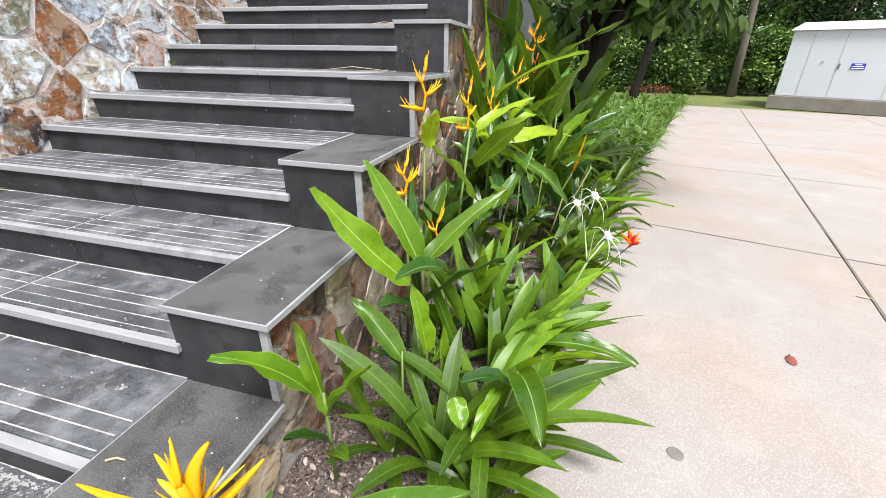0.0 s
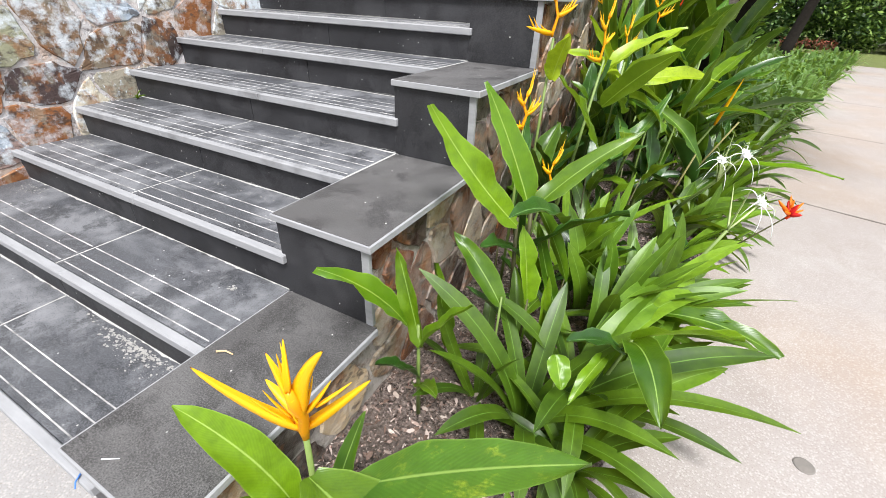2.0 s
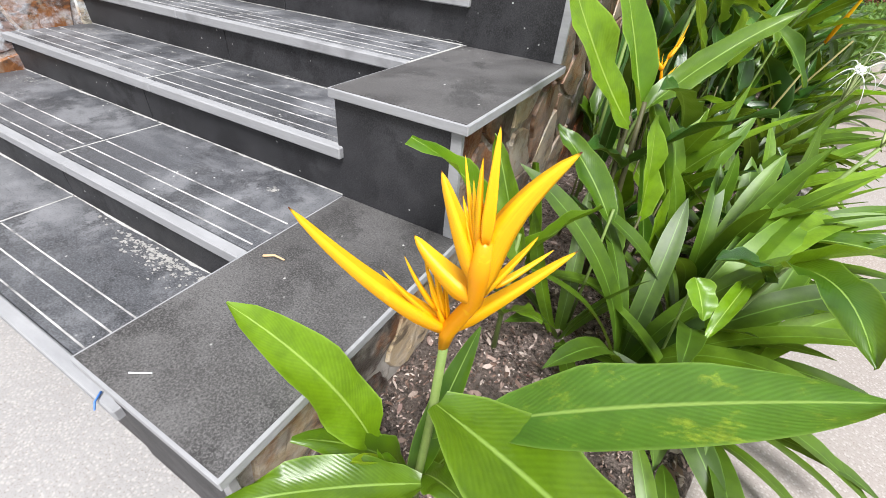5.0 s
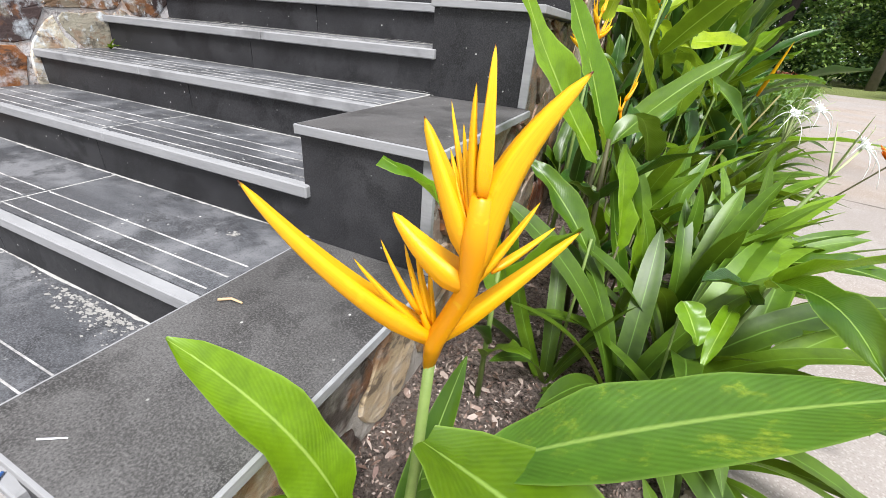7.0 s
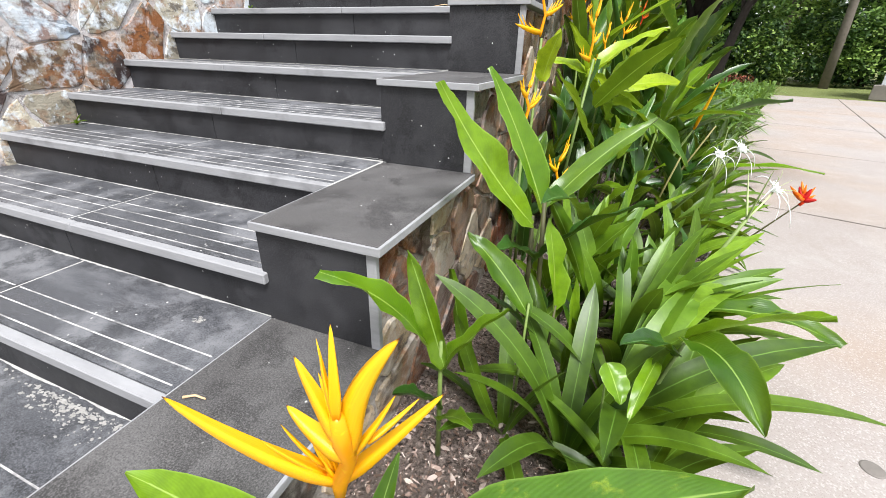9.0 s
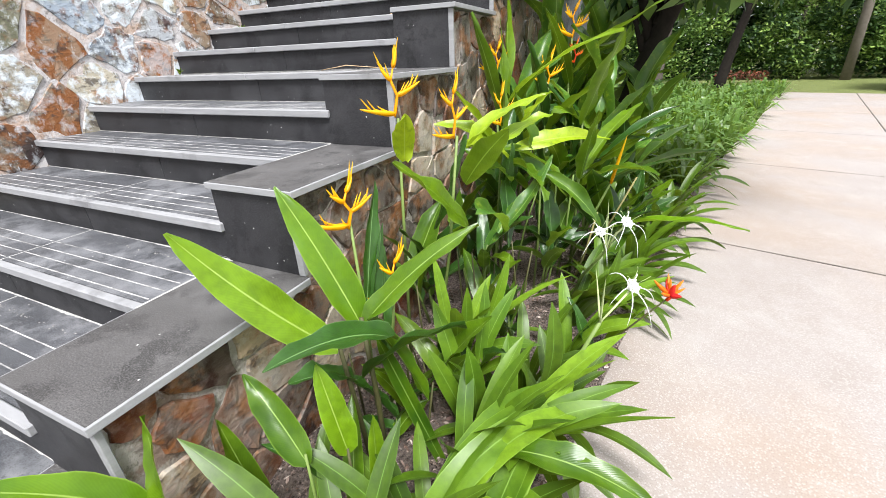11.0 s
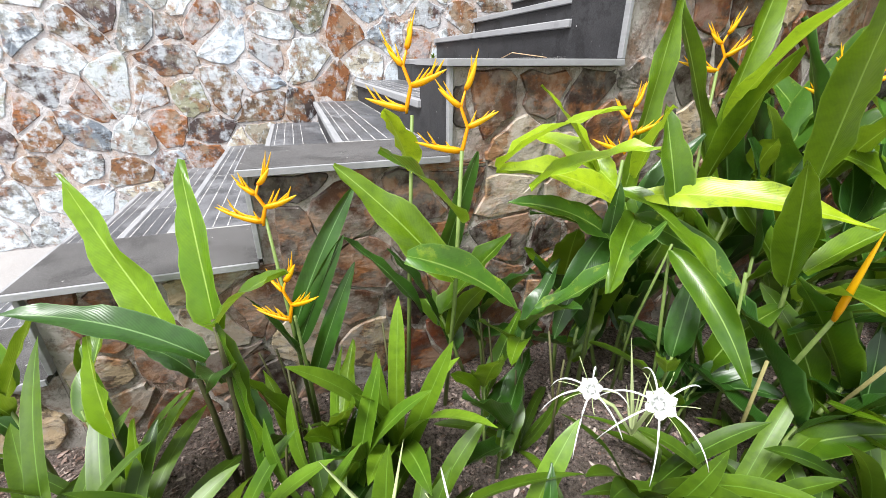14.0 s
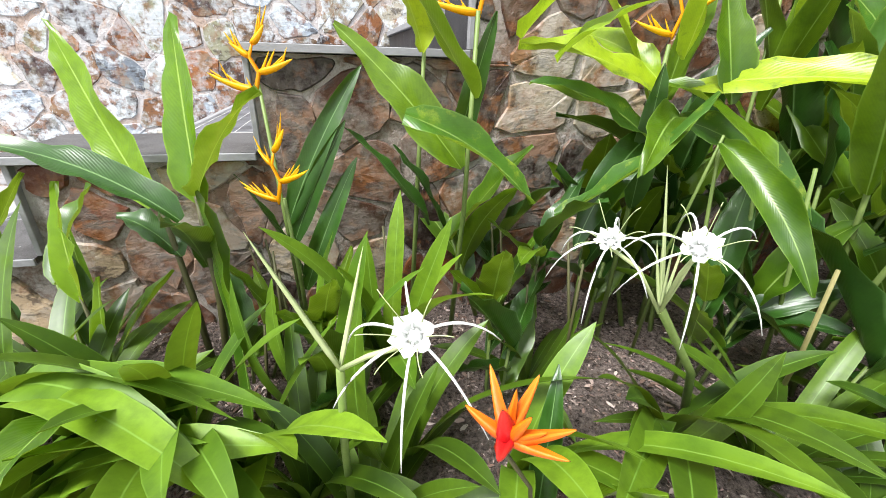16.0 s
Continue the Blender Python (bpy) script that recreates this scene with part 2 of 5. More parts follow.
def leaf_material(name, dark, light, rib, spot=None, rough=0.35, glow=0.35, veins=34.0):
    """A blade with a pale midrib, fine slanting veins and light that passes through."""
    m, nt, b = material(name, rough, spec=0.5)
    tc = nt.nodes.new("ShaderNodeTexCoord")
    sep = nt.nodes.new("ShaderNodeSeparateXYZ")
    nt.links.new(tc.outputs["UV"], sep.inputs[0])

    def calc(op, a, bb=None):
        n = nt.nodes.new("ShaderNodeMath")
        n.operation = op
        for i, v in enumerate((a, bb)):
            if v is None:
                continue
            if isinstance(v, (int, float)):
                n.inputs[i].default_value = v
            else:
                nt.links.new(v, n.inputs[i])
        return n.outputs[0]

    off = calc("ABSOLUTE", calc("SUBTRACT", sep.outputs[0], 0.5))
    slant = calc("SUBTRACT", calc("MULTIPLY", sep.outputs[1], veins), calc("MULTIPLY", off, veins * 0.45))
    wave = calc("SINE", calc("MULTIPLY", slant, 6.2832))
    base = mix(nt, random_of(nt), dark, light)
    base = mix(nt, grey(nt, world_noise(nt, 7, 4), 0.35, 0.7, 0, 0.55), base, light)
    base = mix(nt, calc("MULTIPLY", calc("ADD", wave, 1.0), 0.045), base, tuple(0.55 * v for v in dark))
    if spot:
        patchy = mix(nt, 1.0, grey(nt, world_noise(nt, 19, 7, 0.75), 0.54, 0.68), grey(nt, off, 0.0, 0.3, 0.25, 1.0), "MULTIPLY")
        base = mix(nt, patchy, base, spot)
    # uneven tone along the blade, a thin paler margin and a narrow midrib
    base = mix(nt, grey(nt, world_noise(nt, 23, 5, 0.7), 0.42, 0.66, 0, 0.45), base, tuple(0.6 * v for v in dark))
    base = mix(nt, grey(nt, off, 0.462, 0.494, 0.0, 0.55), base, tuple(0.5 * (p + q) for p, q in zip(light, rib)))
    ribmask = grey(nt, off, 0.008, 0.030, 0.7, 0.0)
    base = mix(nt, ribmask, base, rib)
    nt.links.new(base, b.inputs["Base Color"])
    bump(nt, b, wave, 0.09, 0.0015)
    tr = nt.nodes.new("ShaderNodeBsdfTranslucent")
    nt.links.new(mix(nt, 0.5, base, (0.42, 0.6, 0.03)), tr.inputs[0])
    ms = nt.nodes.new("ShaderNodeMixShader")
    ms.inputs[0].default_value = glow
    outp = nt.nodes["Material Output"]
    nt.links.new(b.outputs[0], ms.inputs[1])
    nt.links.new(tr.outputs[0], ms.inputs[2])
    nt.links.new(ms.outputs[0], outp.inputs[0])
    return m


leaf_green = leaf_material("heliconia_leaf", (0.026, 0.085, 0.005), (0.125, 0.222, 0.006), (0.29, 0.44, 0.10), rough=0.33, glow=0.26)
# Dark leaves; for low inner blades their shade is put into this colour.
leaf_dark_shaded = leaf_material("shaded_dark_heliconia_leaf", (0.010, 0.040, 0.006), (0.032, 0.098, 0.011), (0.18, 0.31, 0.11), rough=0.33, glow=0.12)
# Lighter copy of heliconia_leaf; light shining through the blades is painted into it.
leaf_bright_lit = leaf_material("lit_bright_heliconia_leaf", (0.075, 0.185, 0.006), (0.175, 0.32, 0.009), (0.42, 0.58, 0.13), rough=0.3, glow=0.35)
leaf_lime = leaf_material("lime_heliconia_leaf", (0.19, 0.34, 0.010), (0.38, 0.50, 0.015), (0.42, 0.55, 0.1), (0.10, 0.17, 0.02))
leaf_mottled = leaf_material("mottled_heliconia_leaf", (0.04, 0.12, 0.016), (0.08, 0.20, 0.022), (0.34, 0.5, 0.12), (0.34, 0.44, 0.04))
leaf_strap = leaf_material("lily_strap_leaf", (0.014, 0.044, 0.003), (0.088, 0.165, 0.006), (0.14, 0.27, 0.04), veins=0.0, rough=0.45, glow=0.18)
leaf_pale = leaf_material("pale_lily_strap_leaf", (0.052, 0.13, 0.007), (0.185, 0.32, 0.016), (0.22, 0.38, 0.07), veins=0.0, rough=0.46, glow=0.22)
leaf_fan = leaf_material("mid_lily_strap_leaf", (0.028, 0.082, 0.005), (0.125, 0.23, 0.010), (0.17, 0.31, 0.05), veins=0.0, rough=0.46, glow=0.2)
leaf_far = leaf_material("cover_leaf", (0.06, 0.15, 0.025), (0.30, 0.43, 0.13), (0.34, 0.46, 0.18), veins=0.0)


def plain(name, a, bcol, scale, rough, glow=0.0, spec=0.4):
    m, nt, b = material(name, rough, spec=spec)
    col = mix(nt, noise_tex(nt, scale, 6, 0.7), a, bcol)
    nt.links.new(col, b.inputs["Base Color"])
    bump(nt, b, noise_tex(nt, scale * 4, 4), 0.2, 0.003)
    if glow:
        tr = nt.nodes.new("ShaderNodeBsdfTranslucent")
        nt.links.new(col, tr.inputs[0])
        ms = nt.nodes.new("ShaderNodeMixShader")
        ms.inputs[0].default_value = glow
        nt.links.new(b.outputs[0], ms.inputs[1])
        nt.links.new(tr.outputs[0], ms.inputs[2])
        nt.links.new(ms.outputs[0], nt.nodes["Material Output"].inputs[0])
    return m


stem_green = plain("green_stem", (0.08, 0.14, 0.03), (0.22, 0.29, 0.08), 30, 0.5)
cane_tan = plain("tan_cane", (0.16, 0.15, 0.06), (0.34, 0.30, 0.12), 30, 0.6)
stem_brown = plain("brown_stem", (0.028, 0.036, 0.012), (0.10, 0.09, 0.032), 30, 0.6)


def bract_material(name, base, tipc, rib):
    """Waxy bract: deeper at its root, paler along the rim, streaked lengthwise, with a browned point."""
    m, nt, b = material(name, 0.38, spec=0.45)
    tc = nt.nodes.new("ShaderNodeTexCoord")
    sep = nt.nodes.new("ShaderNodeSeparateXYZ")
    nt.links.new(tc.outputs["UV"], sep.inputs[0])
    c = ramp(nt, sep.outputs[1], [(0.0, rib), (0.3, base), (0.85, tipc), (1.0, tipc)])
    streak = noise_tex(nt, 1.0, 4, 0.7, "UV", (26, 2.2, 1))
    c = mix(nt, grey(nt, streak, 0.42, 0.7, 0, 0.55), c, rib)
    c = mix(nt, grey(nt, noise_tex(nt, 60, 4), 0.62, 0.7, 0, 0.5), c, tipc)
    c = mix(nt, grey(nt, sep.outputs[1], 0.972, 0.992), c, (0.12, 0.03, 0.01))
    nt.links.new(c, b.inputs["Base Color"])
    bump(nt, b, streak, 0.25, 0.002)
    tr = nt.nodes.new("ShaderNodeBsdfTranslucent")
    nt.links.new(c, tr.inputs[0])
    ms = nt.nodes.new("ShaderNodeMixShader")
    ms.inputs[0].default_value = 0.25
    nt.links.new(b.outputs[0], ms.inputs[1])
    nt.links.new(tr.outputs[0], ms.inputs[2])
    nt.links.new(ms.outputs[0], nt.nodes["Material Output"].inputs[0])
    return m


bract_yellow = bract_material("yellow_bract", (0.88, 0.46, 0.002), (0.92, 0.59, 0.018), (0.86, 0.365, 0.002))
bract_orange = bract_material("orange_bract", (0.78, 0.15, 0.004), (0.85, 0.26, 0.01), (0.7, 0.05, 0.01))
bract_red = bract_material("red_bract", (0.6, 0.012, 0.015), (0.66, 0.03, 0.02), (0.45, 0.006, 0.012))
petal_white = plain("white_petal", (0.80, 0.82, 0.80), (0.88, 0.89, 0.88), 30, 0.55, 0.3)
petal_green = plain("pale_green_tube", (0.42, 0.52, 0.22), (0.55, 0.62, 0.34), 30, 0.5, 0.2)
bark_dark = plain("dark_bark", (0.004, 0.0035, 0.003), (0.035, 0.029, 0.024), 14, 0.95, spec=0.15)
bark_grey = plain("grey_bark", (0.07, 0.06, 0.05), (0.2, 0.17, 0.14), 7, 0.9)
paint_white = plain("white_painted_steel", (0.46, 0.49, 0.52), (0.52, 0.55, 0.58), 1.3, 0.45)
seam_grey = plain("grey_seam", (0.3, 0.31, 0.32), (0.4, 0.41, 0.42), 5, 0.6)
plinth_grey = plain("stained_concrete_plinth", (0.10, 0.085, 0.075), (0.27, 0.245, 0.215), 2.5, 0.9)
sign_blue = plain("blue_sign_enamel", (0.03, 0.03, 0.28), (0.05, 0.045, 0.34), 5, 0.4)
sign_white = plain("white_lettering", (0.7, 0.7, 0.75), (0.8, 0.8, 0.82), 5, 0.5)
dry_brown = plain("dry_leaf_brown", (0.12, 0.03, 0.02), (0.24, 0.08, 0.05), 20, 0.7)
dry_tan = plain("tan_twig", (0.5, 0.33, 0.18), (0.62, 0.45, 0.28), 20, 0.8)
iron = plain("cast_iron", (0.10, 0.09, 0.085), (0.2, 0.18, 0.16), 20, 0.7)
blue_plastic = plain("blue_plastic", (0.05, 0.16, 0.5), (0.08, 0.22, 0.6), 20, 0.4)


def foliage_material(name, dark, light, far=0.0):
    m, nt, b = material(name, 0.55, spec=0.35)
    g = nt.nodes.new("ShaderNodeNewGeometry")
    col = mix(nt, g.outputs["Random Per Island"], dark, light)
    nt.links.new(col, b.inputs["Base Color"])
    tr = nt.nodes.new("ShaderNodeBsdfTranslucent")
    nt.links.new(col, tr.inputs[0])
    ms = nt.nodes.new("ShaderNodeMixShader")
    ms.inputs[0].default_value = 0.25
    nt.links.new(b.outputs[0], ms.inputs[1])
    nt.links.new(tr.outputs[0], ms.inputs[2])
    nt.links.new(ms.outputs[0], nt.nodes["Material Output"].inputs[0])
    return m


fol_mid = foliage_material("tree_foliage", (0.045, 0.105, 0.02), (0.17, 0.28, 0.06))
fol_dark = foliage_material("dark_tree_foliage", (0.015, 0.04, 0.012), (0.06, 0.12, 0.03))
fol_light = foliage_material("light_tree_foliage", (0.09, 0.18, 0.03), (0.30, 0.42, 0.10))


# ---- mesh helpers ----
def to_mesh(name, verts, faces, mat, uvs=None, smooth=False):
    me = bpy.data.meshes.new(name)
    me.from_pydata(verts, [], faces)
    me.materials.append(mat)
    if uvs is not None:
        lay = me.uv_layers.new(name="uv")
        flat = [w for f in faces for i in f for w in uvs[i]]
        lay.data.foreach_set("uv", flat)
    if smooth:
        me.polygons.foreach_set("use_smooth", [True] * len(faces))
    me.update()
    return me


def hang(name, me, parent=None, label=""):
    ob = new(name, me)
    ob.parent = parent
    if label:
        ob["label"] = label
    return ob


def empty(name, loc, label, category, group="", kind=""):
    ob = new(name)
    ob.empty_display_size = 0.1
    ob.location = loc
    return tagged(ob, label, category, group, kind)


def box_data(x0, y0, z0, x1, y1, z1, bev=0.0):
    """A box with its edges taken off by bev, as vertices and faces."""
    bm = bmesh.new()
    bmesh.ops.create_cube(bm, size=1.0)
    for v in bm.verts:
        v.co = Vector(((x0 + x1) / 2 + v.co.x * (x1 - x0), (y0 + y1) / 2 + v.co.y * (y1 - y0), (z0 + z1) / 2 + v.co.z * (z1 - z0)))
    if bev:
        bmesh.ops.bevel(bm, geom=bm.edges[:], offset=bev, segments=1, affect="EDGES")
    bm.verts.index_update()
    vs = [tuple(v.co) for v in bm.verts]
    fs = [[v.index for v in f.verts] for f in bm.faces]
    bm.free()
    return vs, fs


def box(name, x0, y0, z0, x1, y1, z1, mat, parent=None, bev=0.0, label=""):
    vs, fs = box_data(x0, y0, z0, x1, y1, z1, bev)
    return hang(name, to_mesh(name, vs, fs, mat), parent, label)


def tube_data(pts, radii, n=7):
    vs, fs = [], []
    pts = [Vector(p) for p in pts]
    for i, p in enumerate(pts):
        t = (pts[min(i + 1, len(pts) - 1)] - pts[max(i - 1, 0)]).normalized()
        a = t.cross(Vector((0.3, 0.9, 0.1)) if abs(t.z) > 0.8 else Vector((0, 0, 1))).normalized()
        c = t.cross(a)
        for k in range(n):
            w = 2 * math.pi * k / n
            vs.append(tuple(p + (a * math.cos(w) + c * math.sin(w)) * radii[i]))
    for i in range(len(pts) - 1):
        for k in range(n):
            fs.append([i * n + k, i * n + (k + 1) % n, (i + 1) * n + (k + 1) % n, (i + 1) * n + k])
    fs.append(list(range(n))[::-1])
    fs.append([(len(pts) - 1) * n + k for k in range(n)])
    return vs, fs


def tube(name, pts, r0, r1, mat, parent=None, n=7, label=""):
    o = Vector(parent.location) if parent else Vector((0, 0, 0))
    k = max(1, len(pts) - 1)
    vs, fs = tube_data([Vector(p) - o for p in pts], [r0 + (r1 - r0) * i / k for i in range(len(pts))], n)
    return hang(name, to_mesh(name, vs, fs, mat, smooth=True), parent, label)


def bezier(a, b, c, n):
    return [a * (1 - s) ** 2 + b * 2 * s * (1 - s) + c * s * s for s in (i / n for i in range(n + 1))]


# ---- the stairs, their cheek blocks and the ground ----
RISE, GOING, Z0, Y0 = 0.17, 0.372, 0.225, -0.74
CHEEK_IN, WALL_X, STEPS = -0.425, -2.5, 15

ground = tagged(hang("ground", to_mesh("ground", [(-900, -900, -0.06), (900, -900, -0.06), (900, 900, -0.06), (-900, 900, -0.06)], [(0, 1, 2, 3)], lawn)),
                "green lawn and earth under the whole place", "ground", kind="structure")

stairs = empty("stairs", (0, 0, 0), "dark grey slate-tiled outdoor stairs with pale worn nosings", "stairs", kind="structure")
core_v, core_f = [], []
for k in range(STEPS):
    y, z = Y0 + k * GOING, Z0 + k * RISE
    vs, fs = box_data(WALL_X - 0.1, y + 0.035, -0.05, CHEEK_IN + 0.06, y + GOING + 0.035, z - 0.03)
    core_f += [[i + len(core_v) for i in f] for f in fs]
    core_v += vs
hang("stair_core", to_mesh("stair_core", core_v, core_f, grout), stairs)
box("landing", WALL_X - 0.1, Y0 + STEPS * GOING, 0, CHEEK_IN + 0.4, Y0 + STEPS * GOING + 5, Z0 + (STEPS - 1) * RISE, tile_dark, stairs)
rng = random.Random(5)
for k in range(STEPS):
    y, z = Y0 + k * GOING, Z0 + k * RISE
    cut = -1.41 + rng.uniform(-0.06, 0.06)
    right = CHEEK_IN - 0.003 if k % 2 else CHEEK_IN + 0.02
    spans = [(WALL_X - 0.06, cut - 0.003), (cut + 0.003, right)]
    for x0, x1 in spans:
        tile = box("tread_tile", x0, y + 0.036, z - 0.03, x1, y + GOING + 0.03, z, tile_dark, stairs, 0.002)
        for q in range(3 if k < 2 else 4):
            yy = y + 0.058 + q * 0.06
            box("grip_line", x0 + 0.012, yy - 0.0023, z - 0.002, x1 - 0.012, yy + 0.0023, z + 0.0012, line_white, tile)
    box("grout_line", cut - 0.004, y + 0.034, z - 0.02, cut + 0.004, y + GOING + 0.02, z - 0.0006, grout, stairs)
    if k % 2 and k > 1:
        box("grout_line", right - 0.002, y + 0.004, z - 0.02, right + 0.009, y + GOING + 0.01, z + 0.0008, grout, stairs)
    cut2 = cut + rng.uniform(-0.25, 0.1)
    for x0, x1 in [(WALL_X - 0.06, cut2 - 0.002), (cut2 + 0.002, right)]:
        box("nosing", x0, y, z - 0.036, x1, y + 0.034, z + 0.001, edge_grey, stairs, 0.004)
    cut3 = cut + rng.uniform(-0.12, 0.12)
    low = 0.0 if k == 0 else z - RISE
    for x0, x1 in [(WALL_X - 0.06, cut3 - 0.002), (cut3 + 0.002, right)]:
        box("riser_tile", x0, y + 0.022, low + 0.004, x1, y + 0.036, z - 0.036, riser_shaded, stairs, 0.0015)
    # smeared grout in the corner under the riser
    for x0, x1 in spans:
        n = 60
        vs, fs = [], []
        for i in range(n + 1):
            xx = x0 + (x1 - x0) * i / n
            d = 0.0015 + 0.012 * max(0.0, noise.noise((xx * 5, k * 3.1, 0.3))) + 0.005 * rng.random() ** 3
            vs += [(xx, y + 0.0225 - d, low + 0.0015), (xx, y + 0.024, low + 0.003), (xx, y + 0.0215, low + 0.004 + d * 0.6)]
        for i in range(n):
            fs += [[3 * i, 3 * i + 3, 3 * i + 4, 3 * i + 1], [3 * i + 1, 3 * i + 4, 3 * i + 5, 3 * i + 2]]
        if k:
            hang("grout_smear", to_mesh("grout_smear", vs, fs, grout), stairs)

cheek = empty("cheek_wall", (0, 0, 0), "stepped rubble cheek wall with dark slate caps beside the stairs", "wall", kind="structure")
BLOCKS = 8
for j in range(BLOCKS):
    y, top = Y0 + 2 * GOING * j, Z0 + RISE * (1 + 2 * j)
    y2 = y + 2 * GOING
    box("block_core", CHEEK_IN + 0.016, y + 0.03, -0.05, -0.052, y2 + 0.028, top - 0.03, bed_mortar, cheek)
    box("cap_edge", CHEEK_IN - 0.004, y, top - 0.027, 0.0, y2 + 0.018, top - 0.0015, edge_grey, cheek, 0.002, "pale sawn edge of the cap slab")
    box("cap_slab", CHEEK_IN + 0.004, y + 0.006, top - 0.02, -0.008, y2 + 0.0195, top, cap_dark, cheek)
    low = 0.0 if j == 0 else top - 2 * RISE
    box("front_panel", CHEEK_IN + 0.002, y + 0.018, low, -0.052, y + 0.031, top - 0.027, riser_shaded, cheek, 0.001)
    box("corner_strip", -0.052, y + 0.016, low, -0.022, y + 0.034, top - 0.027, edge_grey, cheek, 0.002)
    box("side_panel", CHEEK_IN + 0.002, y + 0.031, low + 0.17, CHEEK_IN + 0.018, y + GOING + 0.03, top - 0.027, riser_shaded, cheek)

# paved drive in large cast slabs, turned against the stairs
drive = empty("pavement", (2.48, 0, 0), "beige exposed-aggregate concrete drive in large slabs", "pavement", kind="structure")
drive.rotation_euler = (0, 0, radians(-14.7))
hang("joint_bed", to_mesh("joint_bed", [(-14, -14, -0.03), (22, -14, -0.03), (22, 17.9, -0.03), (-14, 17.9, -0.03)], [(0, 1, 2, 3)], joint_dark), drive)
SL = 3.15
for ix in range(-1, 6):
    for iy in range(-4, 6):
        x0, y0 = ix * SL, 0.06 + iy * SL
        y1 = y0 + SL
        if y0 > 17 or iy == -1:
            continue
        if iy == 0:
            y0 -= SL  # cast in one length with its neighbour
        g = 0.009
        if ix < 0:
            box("slab", -14, y0 + g * 0.8, -0.05, -2.25, min(y1, 17.9) - g * 0.8, 0.0, concrete_pale, drive, 0.005, "whitish washed concrete slab")
        box("slab", x0 + g if ix >= 0 else -2.244, y0 + g * 0.8, -0.05, x0 + SL - g, min(y1, 17.9) - g * 0.8, 0.0, concrete, drive, 0.005)

# crumbled dark filler in the long joint
jv, jf = [], []
for i in range(261):
    yy = -8 + 25.8 * i / 260
    mid = 0.010 * noise.noise((yy * 1.3, 7, 0)) + 0.006 * noise.noise((yy * 6, 2, 0))
    w = 0.005 + 0.010 * abs(noise.noise((yy * 2.7, 4, 0))) + (0.02 if noise.noise((yy * 1.1, 9, 3)) > 0.45 else 0)
    jv += [(mid - w, yy, 0.0012), (mid + w, yy, 0.0012)]
jf = [[2 * i, 2 * i + 1, 2 * i + 3, 2 * i + 2] for i in range(260)]
hang("joint_filler", to_mesh("joint_filler", jv, jf, joint_dark), drive, "crumbled dark joint filler")
for row, joint_y in enumerate((3.21, 6.36, 9.51, 12.66)):
    jv = []
    for i in range(201):
        xx = -2.2 + 14 * i / 200
        mid = joint_y + 0.006 * noise.noise((xx * 1.7, 5 + row, 0))
        w = 0.006 + 0.008 * abs(noise.noise((xx * 2.3, row, 4)))
        jv += [(xx, mid - w, 0.0012), (xx, mid + w, 0.0012)]
    jf = [[2 * i, 2 * i + 2, 2 * i + 3, 2 * i + 1] for i in range(200)]
    hang("joint_filler", to_mesh("joint_filler", jv, jf, joint_dark), drive)

# planting bed, an uneven sheet of mulched soil
bv, bf = [], []
NX, NY = 26, 130


def bed_edge(y):
    return 0.80 + 0.2 * max(y, -1) + (0.05 * (y - 6) ** 1.2 if y > 6 else 0)


def soil_height(x, y):
    e = bed_edge(y)
    s = min(1.0, max(0.0, (e - x) / 0.12))
    return 0.006 + s * (0.02 + 0.035 * noise.noise((x * 3, y * 3, 0)) + 0.012 * noise.noise((x * 14, y * 14, 2)))


for i in range(NY + 1):
    y = -0.78 + 18.2 * (i / NY) ** 1.5
    for j in range(NX + 1):
        wob = 0.025 * noise.noise((y * 2.5, 3, 1))
        x = -0.1 + (bed_edge(y) + 0.1 + wob) * j / NX
        bv.append((x, y, soil_height(x, y) if j < NX else -0.02))
for i in range(NY):
    for j in range(NX):
        a = i * (NX + 1) + j
        bf.append([a, a + 1, a + NX + 2, a + NX + 1])
tagged(hang("planting_bed", to_mesh("planting_bed", bv, bf, soil, smooth=True)), "dark mulched soil bed between wall and drive", "soil", kind="structure")

# litter of bark chips and dead leaves on the soil
lv, lf = [], []
rng = random.Random(11)
for _ in range(26000):
    y = -0.7 + 5.2 * rng.random() ** 1.2
    x = -0.05 + (bed_edge(y) + 0.02) * rng.random()
    z = soil_height(x, y) + 0.003
    r = rng.uniform(0.002, 0.0075) if rng.random() < 0.90 else rng.uniform(0.008, 0.022)
    a, tilt = rng.uniform(0, 6.283), rng.uniform(-0.5, 0.5)
    m = Matrix.Translation((x, y, z)) @ Matrix.Rotation(a, 4, "Z") @ Matrix.Rotation(tilt, 4, "X")
    w = r * rng.uniform(0.12, 0.5)
    i = len(lv)
    lv += [tuple(m @ Vector(p)) for p in ((-r, 0, 0), (-r * rng.uniform(0, 0.6), -w, 0.003), (r * 0.7, -w * 0.6, 0.005), (r, 0, 0.002), (r * rng.uniform(0, 0.5), w, 0.004), (-r * 0.6, w * 0.7, 0.004))]
    lf += [[i, i + 1, i + 5], [i + 1, i + 4, i + 5], [i + 1, i + 2, i + 4], [i + 2, i + 3, i + 4]]
tagged(hang("leaf_litter", to_mesh("leaf_litter", lv, lf, chip)), "brown bark chips and dry leaf bits on soil", "litter", kind="stuff")


